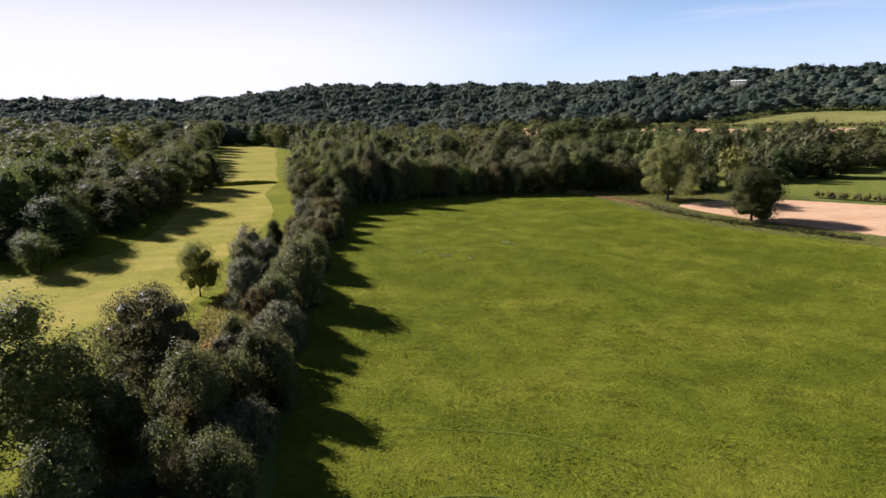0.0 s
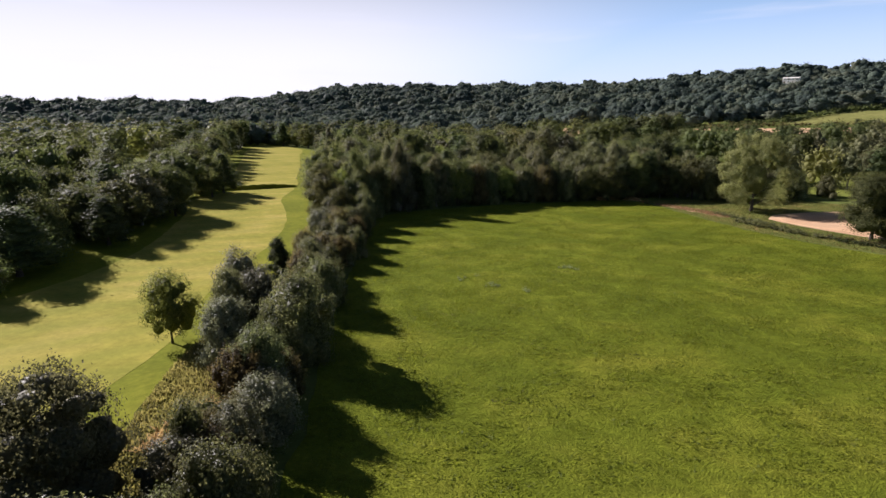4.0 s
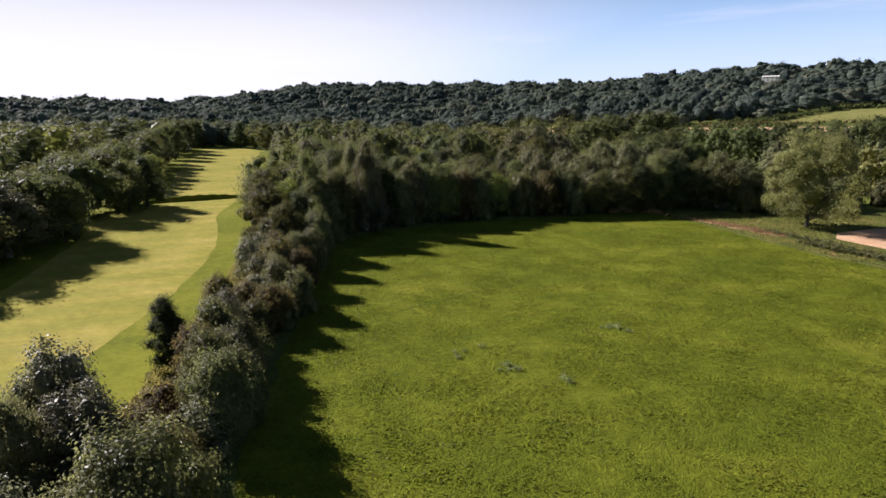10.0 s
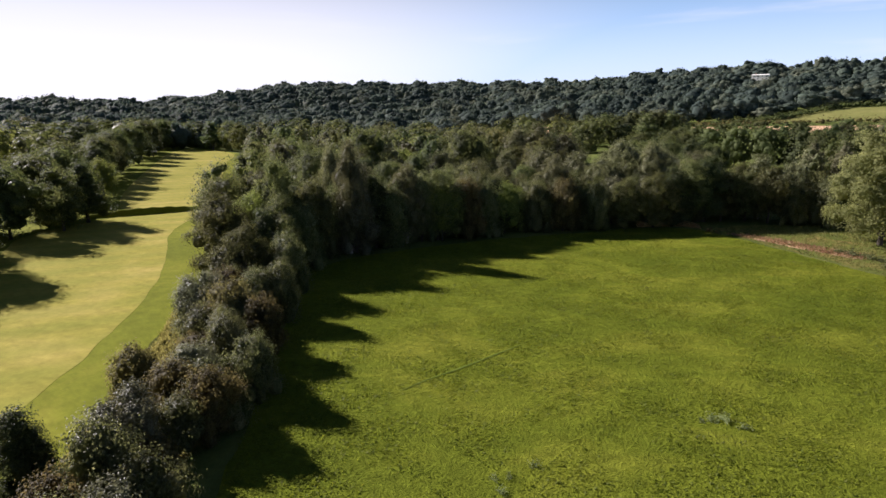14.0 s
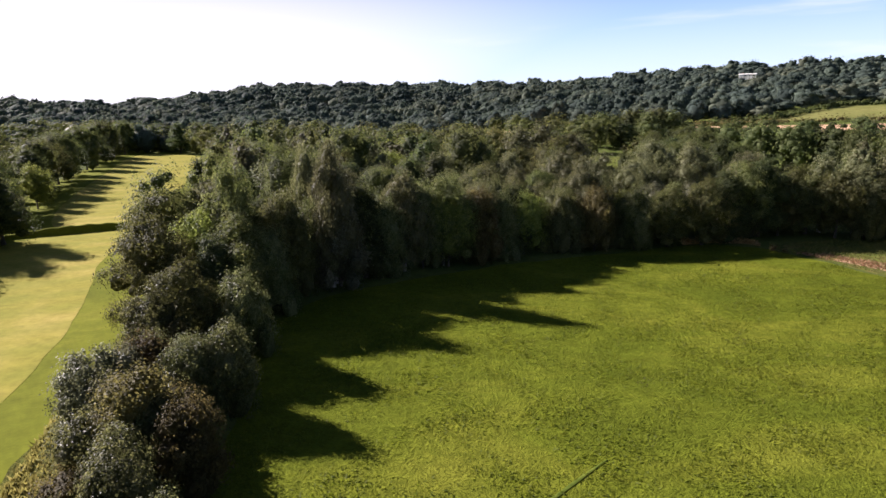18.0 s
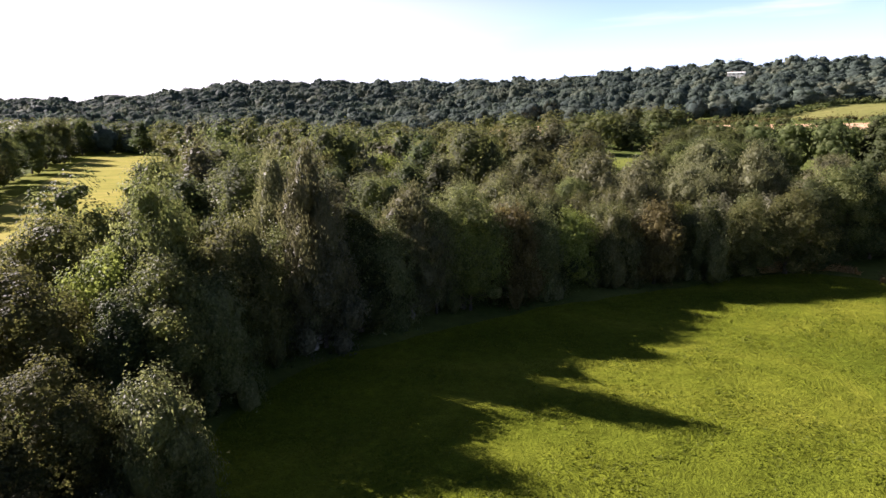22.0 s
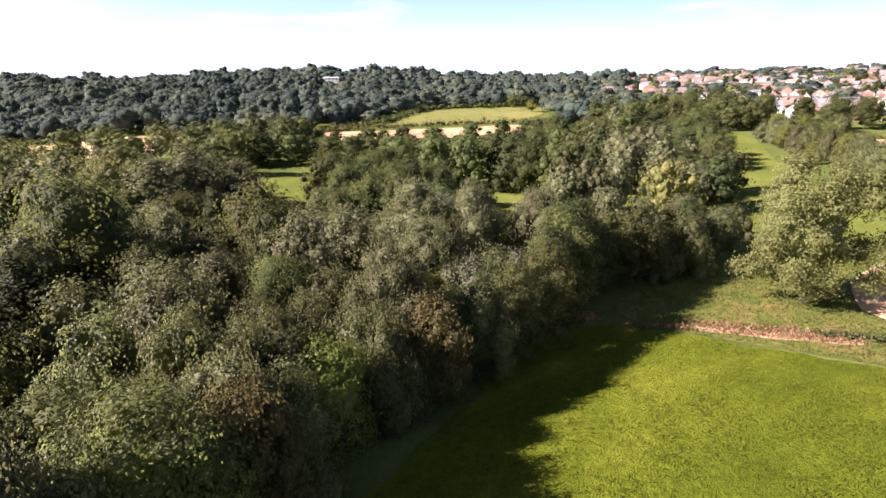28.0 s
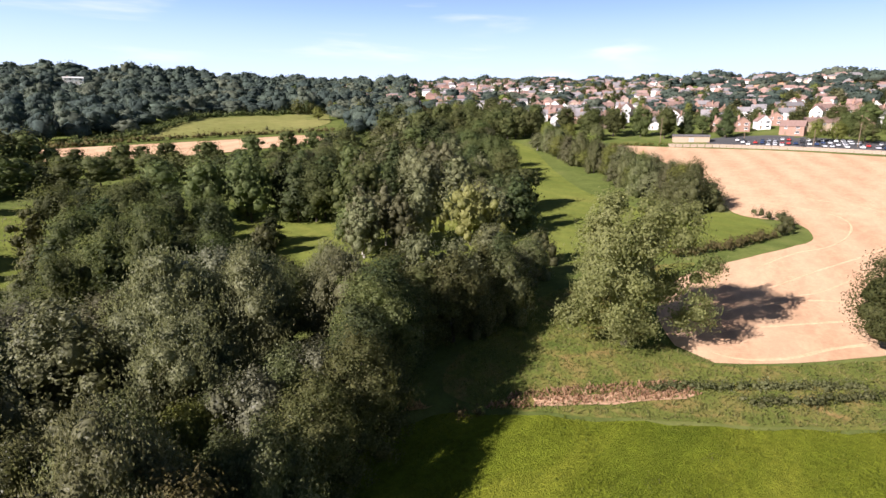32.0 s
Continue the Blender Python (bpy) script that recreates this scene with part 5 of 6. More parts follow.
def tufts(name, label, count, seed, loop, material, height, wide, inner=None, bend=0.35, patch=None, category="grass", lean_up=1.0):
    """Blades and tufts scattered over a stretch of land, too many to count: bent triangles."""
    rng = np.random.default_rng(seed)
    xs, ys = [p[0] for p in loop], [p[1] for p in loop]
    flat = np.array([(p.x, p.y) for p in smooth_loop(loop, 4.0)])
    pts = np.zeros((0, 2))
    while len(pts) < count:
        p = np.column_stack([rng.uniform(min(xs), max(xs), count * 2), rng.uniform(min(ys), max(ys), count * 2)])
        x1, y1 = flat.T
        x2, y2 = np.roll(flat, -1, 0).T
        ok = np.zeros(len(p), bool)
        for a, b, c, d in zip(x1, y1, x2, y2):
            cross = (b > p[:, 1]) != (d > p[:, 1])
            if b != d:
                ok ^= cross & (p[:, 0] < (c - a) * (p[:, 1] - b) / (d - b) + a)
        if inner:
            ok &= inner(p[:, 0], p[:, 1]) > rng.random(len(p))
        if patch:
            wave = np.sin(p[:, 0] * patch + 1.3 * np.sin(p[:, 1] * patch * 0.7)) * np.sin(p[:, 1] * patch * 1.1 + 1.7 * np.sin(p[:, 0] * patch * 0.6))
            ok &= wave > rng.uniform(-0.6, 0.9, len(p))
        pts = np.vstack([pts, p[ok]])
    pts = pts[:count]
    # heights by a coarse look-up of the land
    cells = {}
    z = np.empty(count)
    for i, (x, y) in enumerate(pts):
        key = (int(x // 2), int(y // 2))
        if key not in cells:
            cells[key] = ground_z(key[0] * 2 + 1, key[1] * 2 + 1)
        z[i] = cells[key]
    base = np.column_stack([pts, z])
    a = rng.uniform(0, 2 * math.pi, count)
    side = np.column_stack([np.cos(a), np.sin(a), np.zeros(count)]) * (wide * rng.uniform(0.5, 1.5, count))[:, None]
    tip = np.column_stack([rng.normal(0, bend, count), rng.normal(0, bend, count), np.full(count, lean_up)]) * (height * rng.uniform(0.5, 1.5, count))[:, None]
    v = np.stack([base - side, base + side, base + tip], 1).reshape(-1, 3)
    tagged(new(name, quick_mesh(name, v, np.arange(count * 3).reshape(-1, 3), material)), label, category, kind="stuff")


def near_walk(x, y):
    return np.clip(1.25 - np.abs(y - 20) / 130 - np.maximum(0, x - 60) / 60, 0.06, 1)


tufts("meadow_blades", "long bright green meadow grass standing in tufts", 190000, 3, MEADOW, M_BLADE, 0.17, 0.08, near_walk, 0.85, 0.5)
tufts("margin_weeds", "grey-green weeds and dead grass of the margin", 22000, 5, WEEDS, M_WEED, 0.3, 0.09, None, 0.8, None, "weeds")
BANK = [(-8, -66), (-14, -45), (-19.5, -27), (-23, -16), (-24, -4), (-23.4, 5), (-26, 13), (-28.3, 23), (-31.5, 35.5), (-35.5, 47), (-37.5, 57), (-31, 60), (-26, 44), (-20, 26), (-16, 8), (-11, -14), (-6, -34), (0, -60)]
drape("hedge_bank", BANK, M_BANK, "rough tussocky grass bank along the hedge", 3.0, 0.048, 1.5, 1.2, "grass")
tufts("bank_grass", "yellowing rough grass along the hedge bank", 52000, 6, BANK, M_BANKGRASS, 0.4, 0.12, None, 0.45)
BRACKEN = [(47.5, 94.5), (50, 90.5), (54, 85.5), (58, 80), (61.5, 76), (63.5, 78.5), (60, 83.5), (56, 88.5), (52, 93)]
tufts("bracken", "rust-brown bracken along the corner of the meadow", 1100, 7, BRACKEN, M_FERN, 0.4, 0.16, None, 0.6, None, "bracken")
BRACKEN_CORNER = [(33, 101), (38, 102.2), (43, 101.5), (45, 99.5), (43, 104.5), (38, 105), (34, 104)]
tufts("bracken_patch", "dark red bracken under the corner trees", 3500, 8, BRACKEN_CORNER, M_FERN, 0.7, 0.2, None, 0.6, None, "bracken")
tufts("bramble_fronds", "rust-red bramble and bracken beside the fairway", 2600, 9, [(-16, -31), (-10, -29), (-9.5, -24), (-14, -23)], M_FERN, 0.7, 0.2, None, 0.6, None, "bracken")
drape("earth_strip", [(50.5, 90), (54, 85), (58, 79.5), (61, 76.5), (62, 78), (58.5, 82.5), (54.5, 87.5), (52, 91)], M_EARTH, "bare reddish earth at the edge of the meadow", 2.0, 0.1, 1.5, 0.5, "earth")


# the grassy bank across the fairway
def bank():
    rows, verts = 26, []
    for i in range(rows):
        f = i / (rows - 1)
        x, y = -90 + 21.5 * f, 103 + 13 * f
        tall = 1.5 * math.sin(math.pi * min(1, max(0, 0.04 + 0.92 * f))) ** 0.5
        for off, up in ((-0.9, 0.0), (-0.5, 0.35), (-0.2, 0.9), (0.2, 1.0), (1.5, 0.75), (4.0, 0.3), (7.0, 0.0)):
            px, py = x - off * 0.5, y + off * 0.86
            verts.append((px, py, ground_z(px, py) + 0.05 + up * tall * (1 + 0.08 * math.sin(i * 1.9))))
    ob = new("fairway_bank", quick_mesh("fairway_bank", verts, grid_faces(rows, 7), M_SEMI, True))
    tagged(ob, "steep grassy bank crossing the fairway", "bank", kind="structure")


bank()


# ---- the town ----
def box(bm, x0, y0, z0, x1, y1, z1, mat=0):
    vs = [bm.verts.new((x, y, z)) for x in (x0, x1) for y in (y0, y1) for z in (z0, z1)]
    for f in ((0, 1, 3, 2), (4, 6, 7, 5), (0, 4, 5, 1), (2, 3, 7, 6), (0, 2, 6, 4), (1, 5, 7, 3)):
        bm.faces.new([vs[i] for i in f]).material_index = mat


def window_meshes(w, h):
    """The meshes of a window looking along -x: a white frame with a bar in one piece, the set-back pane and the sill."""
    t = 0.09
    ys, zs = (-w / 2, -w / 2 + t, -t / 2, t / 2, w / 2 - t, w / 2), (0, t, h - t, h)
    frame_bm = bmesh.new()
    grid = {(s, i, k): frame_bm.verts.new((x, y, z)) for s, x in ((0, -0.07), (1, 0.05)) for i, y in enumerate(ys) for k, z in enumerate(zs)}
    full = {(i, k) for i in range(5) for k in range(3)} - {(1, 1), (3, 1)}
    for i, k in full:
        for s in (0, 1):
            frame_bm.faces.new([grid[s, a, c] for a, c in ((i, k), (i, k + 1), (i + 1, k + 1), (i + 1, k))])
        for (a, c), (d, e), (ni, nk) in (((i, k), (i + 1, k), (i, k - 1)), ((i, k + 1), (i + 1, k + 1), (i, k + 1)), ((i, k), (i, k + 1), (i - 1, k)), ((i + 1, k), (i + 1, k + 1), (i + 1, k))):
            if (ni, nk) not in full:
                frame_bm.faces.new((grid[0, a, c], grid[0, d, e], grid[1, d, e], grid[1, a, c]))
    bmesh.ops.recalc_face_normals(frame_bm, faces=frame_bm.faces)
    out = []
    for bm, mat in ((frame_bm, M_FRAME), (bmesh.new(), M_GLASS), (bmesh.new(), M_FRAME)):
        if len(out) == 1:
            box(bm, -0.02, -w / 2 + t + 0.002, t + 0.002, 0.02, w / 2 - t - 0.002, h - t - 0.002)
        if len(out) == 2:
            box(bm, -0.16, -w / 2 - 0.06, -0.08, 0.05, w / 2 + 0.06, -0.003)
        me = bpy.data.meshes.new(("window", "pane", "window_sill")[len(out)])
        bm.to_mesh(me)
        bm.free()
        me.materials.append(mat)
        out.append(me)
    return out


WINDOW, WINDOW_WIDE = window_meshes(1.2, 1.3), window_meshes(2.0, 1.35)


def window(meshes, base):
    win = part("window", meshes[0], None, base)
    part("pane", meshes[1], None, win)
    part("window_sill", meshes[2], None, win)
    return win


def house(label, wall, roof, wide, deep, eaves, rise, across, group="houses of the town"):
    """A gabled house whose front looks along -x; across: the ridge runs from front to back, so that the gable is in front."""
    base = new("house")
    bm = bmesh.new()
    w, d = wide / 2, deep / 2
    if across:
        prof = [(-w, -3), (w, -3), (w, eaves), (0, eaves + rise), (-w, eaves)]
        ring = [[bm.verts.new((x, y, z)) for y, z in prof] for x in (-d, d)]
    else:
        prof = [(-d, -3), (d, -3), (d, eaves), (0, eaves + rise), (-d, eaves)]
        ring = [[bm.verts.new((x, y, z)) for x, z in prof] for y in (-w, w)]
    n = len(prof)
    for i in range(n):
        bm.faces.new((ring[0][i], ring[0][(i + 1) % n], ring[1][(i + 1) % n], ring[1][i]))
    bm.faces.new(ring[0]), bm.faces.new(ring[1])
    bmesh.ops.recalc_face_normals(bm, faces=bm.faces)
    part("wall", bm, wall, base)
    for side in (-1, 1):
        bm = bmesh.new()
        span, run = (w, d + 0.35) if across else (d, w + 0.35)
        slope = rise / span
        a, b = side * (span + 0.4), eaves - 0.4 * slope
        corners = []
        for lift in (0.02, 0.17):
            for p, q in ((a, b), (0, eaves + rise)):
                for r in (-run, run):
                    corners.append(bm.verts.new((r, p, q + lift) if across else (p, r, q + lift)))
        for f in ((0, 1, 3, 2), (4, 6, 7, 5), (0, 4, 5, 1), (2, 3, 7, 6), (0, 2, 6, 4), (1, 5, 7, 3)):
            bm.faces.new([corners[i] for i in f])
        bmesh.ops.recalc_face_normals(bm, faces=bm.faces)
        part("roof", bm, roof, base)
    bm = bmesh.new()
    cy = w * 0.55
    top = eaves + rise + 1.0
    cz = eaves + rise * (0.3 if across else 0.6)
    box(bm, -0.35, cy - 0.5, cz, 0.35, cy + 0.5, top)
    box(bm, -0.42, cy - 0.57, top - 0.18, 0.42, cy + 0.57, top - 0.02)
    for k in (-0.25, 0.25):
        box(bm, -0.13, cy + k - 0.13, top, 0.13, cy + k + 0.13, top + 0.35)
    part("chimney", bm, M_BRICK, base)
    floors = 2 if eaves > 4 else 1
    units = max(1, int(wide / 8))
    for u in range(units):
        mid = -w + (u + 0.5) * wide / units
        for fl in range(floors):
            for k, me in ((-0.24, WINDOW_WIDE), (0.24, WINDOW if fl else None)):
                if me:
                    win = window(me, base)
                    win.location = (-d - 0.02, mid + k * wide / units, 0.9 + fl * 2.6)
        bm = bmesh.new()
        box(bm, -0.05, -0.45, 0.05, 0.04, 0.45, 2.05)
        door = part("door", bm, M_TIMBER, base)
        door.location = (-d - 0.01, mid + 0.24 * wide / units, 0)
    win = window(WINDOW, base)
    if across:
        win.location = (d * 0.2, -w - 0.02, 0.9 + 2.6 * (floors - 1))
        win.rotation_euler = (0, 0, radians(90))
    else:
        win.location, win.rotation_euler = (0, -w - 0.02, 0.9 + 2.6 * (floors - 1)), (0, 0, radians(90))
    return tagged(base, label, "house", group)


def bring(thing, x, y, turn, lift=0.0):
    thing.matrix_basis = pose(x, y, ground_z(x, y) + lift, 0, 0, turn)
    return thing


STYLES = [
    house("red brick gabled house with brown tiled roof", M_BRICK, M_TILE, 8.0, 8.0, 5.0, 3.0, True),
    house("red brick semi-detached house with tiled roof", M_BRICK, M_TILE, 12.0, 7.5, 5.0, 2.8, False),
    house("white rendered house with grey slate roof", M_RENDER, M_SLATE, 9.0, 7.0, 5.0, 2.8, False),
    house("buff brick terrace with brown tiled roof", M_BUFF, M_TILE, 17.0, 8.0, 5.0, 2.7, False),
    house("white gabled house with tiled roof", M_RENDER, M_TILE, 7.5, 8.0, 4.8, 3.4, True),
    house("long red brick terrace with slate roof", M_BRICK, M_SLATE, 17.0, 8.0, 5.2, 2.7, False),
]
TAKEN = []
for style, (x, y, turn) in zip(STYLES, ((384, 92, 8), (372, 66, -12), (432, 116, 10), (470, 150, 5), (410, 168, 20), (392, 188, 12))):
    bring(style, x, y, turn)
    TAKEN.append((x, y))
trng = random.Random(71)
for x, y, turn, s in ((378, 104, -5, 0), (396, 82, 20, 4), (405, 206, 15, 5), (420, 222, 40, 1), (386, 220, 30, 2), (440, 70, 0, 2), (452, 52, -20, 4), (474, 274, 30, 4), (428, 240, 10, 1)):
    copy_thing(STYLES[s], pose(x, y, ground_z(x, y), 0, 0, turn))
    TAKEN.append((x, y))
dist = 395.0
while dist < 500:
    bearing = 58.0
    while bearing < 101:
        b, d = radians(bearing), dist + trng.uniform(-6, 6)
        x, y = d * math.sin(b), 60 + d * math.cos(b)
        bearing += math.degrees(trng.uniform(11, 22) / dist)
        s = trng.choice((0, 1, 2, 2, 1, 4, 4, 0, 3, 5))
        if trng.random() < (0.3 if dist < 440 else 0.2) or any(math.hypot(x - p, y - q) < 12 for p, q in TAKEN) or len(TAKEN) > 165:
            continue
        copy_thing(STYLES[s], pose(x, y, ground_z(x, y), 0, 0, 90 - math.degrees(b) + trng.choice((-25, -8, 0, 6, 20, 80, 90))))
        TAKEN.append((x, y))
    dist += 19


def tinted(name, stops, rough):
    """Far surfaces that differ from piece to piece."""
    m, nt, lk, bs = nodes_of(name)
    geo = nt.new("ShaderNodeNewGeometry")
    cr = ramp_node(nt, stops)
    cr.color_ramp.interpolation = "CONSTANT"
    nz = noise_node(nt, lk, 0.5, 4)
    lk.new(geo.outputs["Random Per Island"], cr.inputs["Fac"])
    lk.new(blend(nt, lk, cr.outputs["Color"], nz.outputs["Color"], 0.2, "OVERLAY"), bs.inputs["Base Color"])
    bs.inputs["Roughness"].default_value = rough
    return m


M_FARWALL = tinted("far_walls", ((0.0, (0.72, 0.71, 0.68)), (0.3, (0.33, 0.2, 0.155)), (0.68, (0.4, 0.3, 0.24)), (0.86, (0.6, 0.56, 0.5))), 0.85)
M_FARROOF = tinted("far_roofs", ((0.0, (0.22, 0.14, 0.115)), (0.4, (0.18, 0.165, 0.165)), (0.75, (0.29, 0.195, 0.16))), 0.8)


def far_town():
    """Roofs of the town beyond where single houses can be told apart."""
    rng = random.Random(9)
    bm = bmesh.new()
    dist = 508.0
    while dist < 1080:
        bearing = 46.0
        while bearing < 104:
            b, d = radians(bearing), dist + rng.uniform(-14, 14)
            x, y = d * math.sin(b), 60 + d * math.cos(b)
            bearing += math.degrees(rng.uniform(9, 22) / dist)
            if (bearing > 80 and dist > 700 and dist < 860) or rng.random() < (0.12 if bearing > 60 else 0.5):
                continue
            z, w, e, r = ground_z(x, y), rng.uniform(6, 12), rng.uniform(4.5, 5.6), rng.uniform(2.2, 3.2)
            m = pose(x, y, z, 0, 0, 90 - math.degrees(b) + rng.choice((-20, 0, 10, 85, 95)))
            rows = [[bm.verts.new(m @ Vector((px, py, pz))) for px, pz in ((-4, -4), (4, -4), (4, e), (-4, e))] for py in (-w / 2, w / 2)]
            for i in range(4):
                bm.faces.new((rows[0][i], rows[0][(i + 1) % 4], rows[1][(i + 1) % 4], rows[1][i]))
            bm.faces.new(rows[0]), bm.faces.new(rows[1])
            top = [[bm.verts.new(m @ Vector((px, py, pz))) for px, pz in ((-4.4, e + 0.05), (4.4, e + 0.05), (0, e + r))] for py in (-w / 2 - 0.3, w / 2 + 0.3)]
            for i in range(3):
                bm.faces.new((top[0][i], top[0][(i + 1) % 3], top[1][(i + 1) % 3], top[1][i])).material_index = 1
            bm.faces.new(top[0]).material_index = 1
            bm.faces.new(top[1]).material_index = 1
        dist += 21
    bmesh.ops.recalc_face_normals(bm, faces=bm.faces)
    me = bpy.data.meshes.new("far_town")
    bm.to_mesh(me)
    bm.free()
    me.materials.append(M_FARWALL)
    me.materials.append(M_FARROOF)
    tagged(new("far_town", me), "distant red and white houses climbing the hillside", "houses", kind="stuff")


far_town()
TOWN = "trees among the houses"
for kind, x, y, h, r in (("alder", 352, 98, 17, 5.6), ("oak", 340, 128, 17, 7), ("oak", 345, 142, 16.5, 7), ("oak", 338, 156, 14, 6), ("alder", 350, 118, 16, 5), ("oak", 325, 168, 13, 6), ("hawthorn", 318, 160, 8, 5), ("oak", 352, 158, 15, 6),
                         ("maple", 345, 36, 12, 6), ("lime", 342, 56, 11, 4.6), ("lime", 347, 47, 10, 4.5), ("oak", 372, 40, 13, 6), ("oak", 395, 45, 14, 7), ("oak", 400, 30, 15, 8), ("oak", 410, 12, 15, 8), ("oak", 385, 20, 14, 7), ("oak", 360, 14, 12, 6), ("oak", 372, 112, 10, 4.5),
                         ("oak", 388, 66, 11, 5), ("oak", 365, 176, 13, 6), ("oak", 352, 190, 14, 6.5), ("oak", 345, 208, 15, 7), ("alder", 334, 212, 15, 6), ("oak", 330, 226, 15, 7), ("oak", 350, 232, 15, 7), ("oak", 322, 240, 15, 7), ("oak", 368, 250, 15, 7), ("oak", 345, 255, 15, 7), ("lime", 305, 172, 9, 5), ("lime", 298, 182, 9, 5)):
    plant(kind, x, y, h, r, group=TOWN, lod="mid")
for _ in range(430):
    b, d = radians(trng.uniform(44, 102)), trng.uniform(385, 900)
    x, y = d * math.sin(b), 60 + d * math.cos(b)
    if all(math.hypot(x - p, y - q) > 10 for p, q in TAKEN) and not (d > 690 and math.degrees(b) > 79):
        plant(trng.choice(("alder", "maple", "alder", "lime", "maple", "birch")), x, y, trng.uniform(7, 13), trng.uniform(3.5, 6.5), group=TOWN, lod="far")
drape("hill_stubble", [(740, 120), (800, 118), (840, 60), (860, -20), (800, -40), (735, -25), (722, 20), (730, 70)], M_STUBBLE, "pale harvested field on the far hillside", 25.0, 0.6, 14.0, 2.0)
drape("hill_pasture", HILLTOP, M_PASTURE, "pale green clearing on the wooded hilltop", 12.0, 0.3, 8.0, 1.0)
barn = house("long white building on the wooded hill", M_RENDER, M_RENDER, 17.0, 8.0, 5.5, 1.0, False, "")
barn.name = "barn"
barn.matrix_basis = pose(300, 668, ground_z(300, 668) + 2.0, 0, 0, 60)
cottage = copy_thing(STYLES[4], pose(268, 690, ground_z(268, 690) + 2.5, 0, 0, 65))
tagged(cottage, "small white house among hilltop trees")


# the car park beside the stubble
drape("car_park", [(312, 20), (318, 60), (322, 100), (345, 104), (366, 78), (362, 50), (352, 22)], M_TARMAC, "grey tarmac car park at the edge of town", 6.0, 0.08, 4.0, 0.0, "car park")


def car(label, paint, estate):
    base = new("car")
    bm = bmesh.new()
    prof = [(-2.1, 0.3), (2.1, 0.3), (2.15, 0.65), (2.0, 0.88), (1.0, 0.98), (-1.9, 1.0), (-2.15, 0.8)]
    ring = [[bm.verts.new((x, y, z)) for x, z in prof] for y in (-0.86, 0.86)]
    n = len(prof)
    for i in range(n):
        bm.faces.new((ring[0][i], ring[0][(i + 1) % n], ring[1][(i + 1) % n], ring[1][i]))
    bm.faces.new(ring[0]), bm.faces.new(ring[1])
    bmesh.ops.recalc_face_normals(bm, faces=bm.faces)
    bmesh.ops.bevel(bm, geom=bm.edges[:], offset=0.07, segments=1, affect="EDGES")
    part("body", bm, paint, base)
    bm = bmesh.new()
    low = [(1.05, 0.97), (-1.85 if estate else -1.5, 0.97)]
    top = [(0.3, 1.45), (-1.7 if estate else -0.95, 1.45)]
    vs = [bm.verts.new((x, y * k, z)) for y in (-1, 1) for (x, z), k in ((low[0], 0.8), (low[1], 0.8), (top[1], 0.64), (top[0], 0.64))]
    for f in ((0, 1, 2, 3), (4, 7, 6, 5), (0, 3, 7, 4), (1, 5, 6, 2), (0, 4, 5, 1)):
        bm.faces.new([vs[i] for i in f])
    part("cabin_glass", bm, M_GLASS, base)
    bm = bmesh.new()
    box(bm, top[1][0] + 0.02, -0.63, 1.452, top[0][0] - 0.02, 0.63, 1.49)
    part("roof", bm, paint, base)
    for wx in (-1.3, 1.3):
        for wy in (-0.82, 0.82):
            bm = bmesh.new()
            bmesh.ops.create_cone(bm, cap_ends=True, segments=12, radius1=0.32, radius2=0.32, depth=0.2)
            w = part("wheel", bm, M_TYRE, base)
            w.location, w.rotation_euler = (wx, wy, 0.32), (radians(90), 0, 0)
    return tagged(base, label, "car", "cars in the car park")


CARS = [car("white hatchback parked in the car park", M_PAINT[0], False), car("silver estate car parked in the car park", M_PAINT[1], True), car("dark blue car parked in the car park", M_PAINT[2], False),
        car("red hatchback parked in the car park", M_PAINT[3], False), car("black estate car parked in the car park", M_PAINT[4], True)]
slots = [(x, y) for x in (322.5, 330, 337.5, 346) for y in np.arange(30, 92, 2.9) if x < 340 or 40 < y < 80]
trng.shuffle(slots)
for i, (x, y) in enumerate(slots[:46]):
    c = CARS[i] if i < 5 else copy_thing(CARS[trng.choice((0, 0, 1, 1, 2, 3, 4))], Matrix())
    c.matrix_basis = pose(x, y, ground_z(x, y) + 0.08, 0, 0, trng.choice((0, 180)) + trng.uniform(-4, 4))


# shed, fence, poles
def shed():
    base = new("shed")
    bm = bmesh.new()
    box(bm, -4, -10.5, -0.5, 4, 10.5, 3.4)
    part("wall", bm, M_BUFF, base)
    bm = bmesh.new()
    vs = [bm.verts.new(p) for p in ((-4.5, -11, 3.41), (4.5, -11, 3.41), (4.5, 11, 3.41), (-4.5, 11, 3.41), (-4.5, -11, 3.6), (4.5, -11, 3.6), (4.5, 11, 3.6), (-4.5, 11, 3.6), (0, -11, 4.5), (0, 11, 4.5))]
    for f in ((0, 1, 2, 3), (0, 4, 8, 5, 1), (3, 2, 6, 9, 7), (0, 3, 7, 4), (1, 5, 6, 2), (4, 7, 9, 8), (5, 8, 9, 6)):
        bm.faces.new([vs[i] for i in f])
    part("roof", bm, M_SLATE, base)
    bm = bmesh.new()
    box(bm, -4.06, -1.5, 0, -4.003, 1.5, 2.6)
    part("door", bm, M_SHEET, base)
    tagged(base, "long low grey shed with a dark roof", "shed")
    base.matrix_basis = pose(331, 113, ground_z(331, 113), 0, 0, 14) @ Matrix.Scale(0.85, 4)


shed()


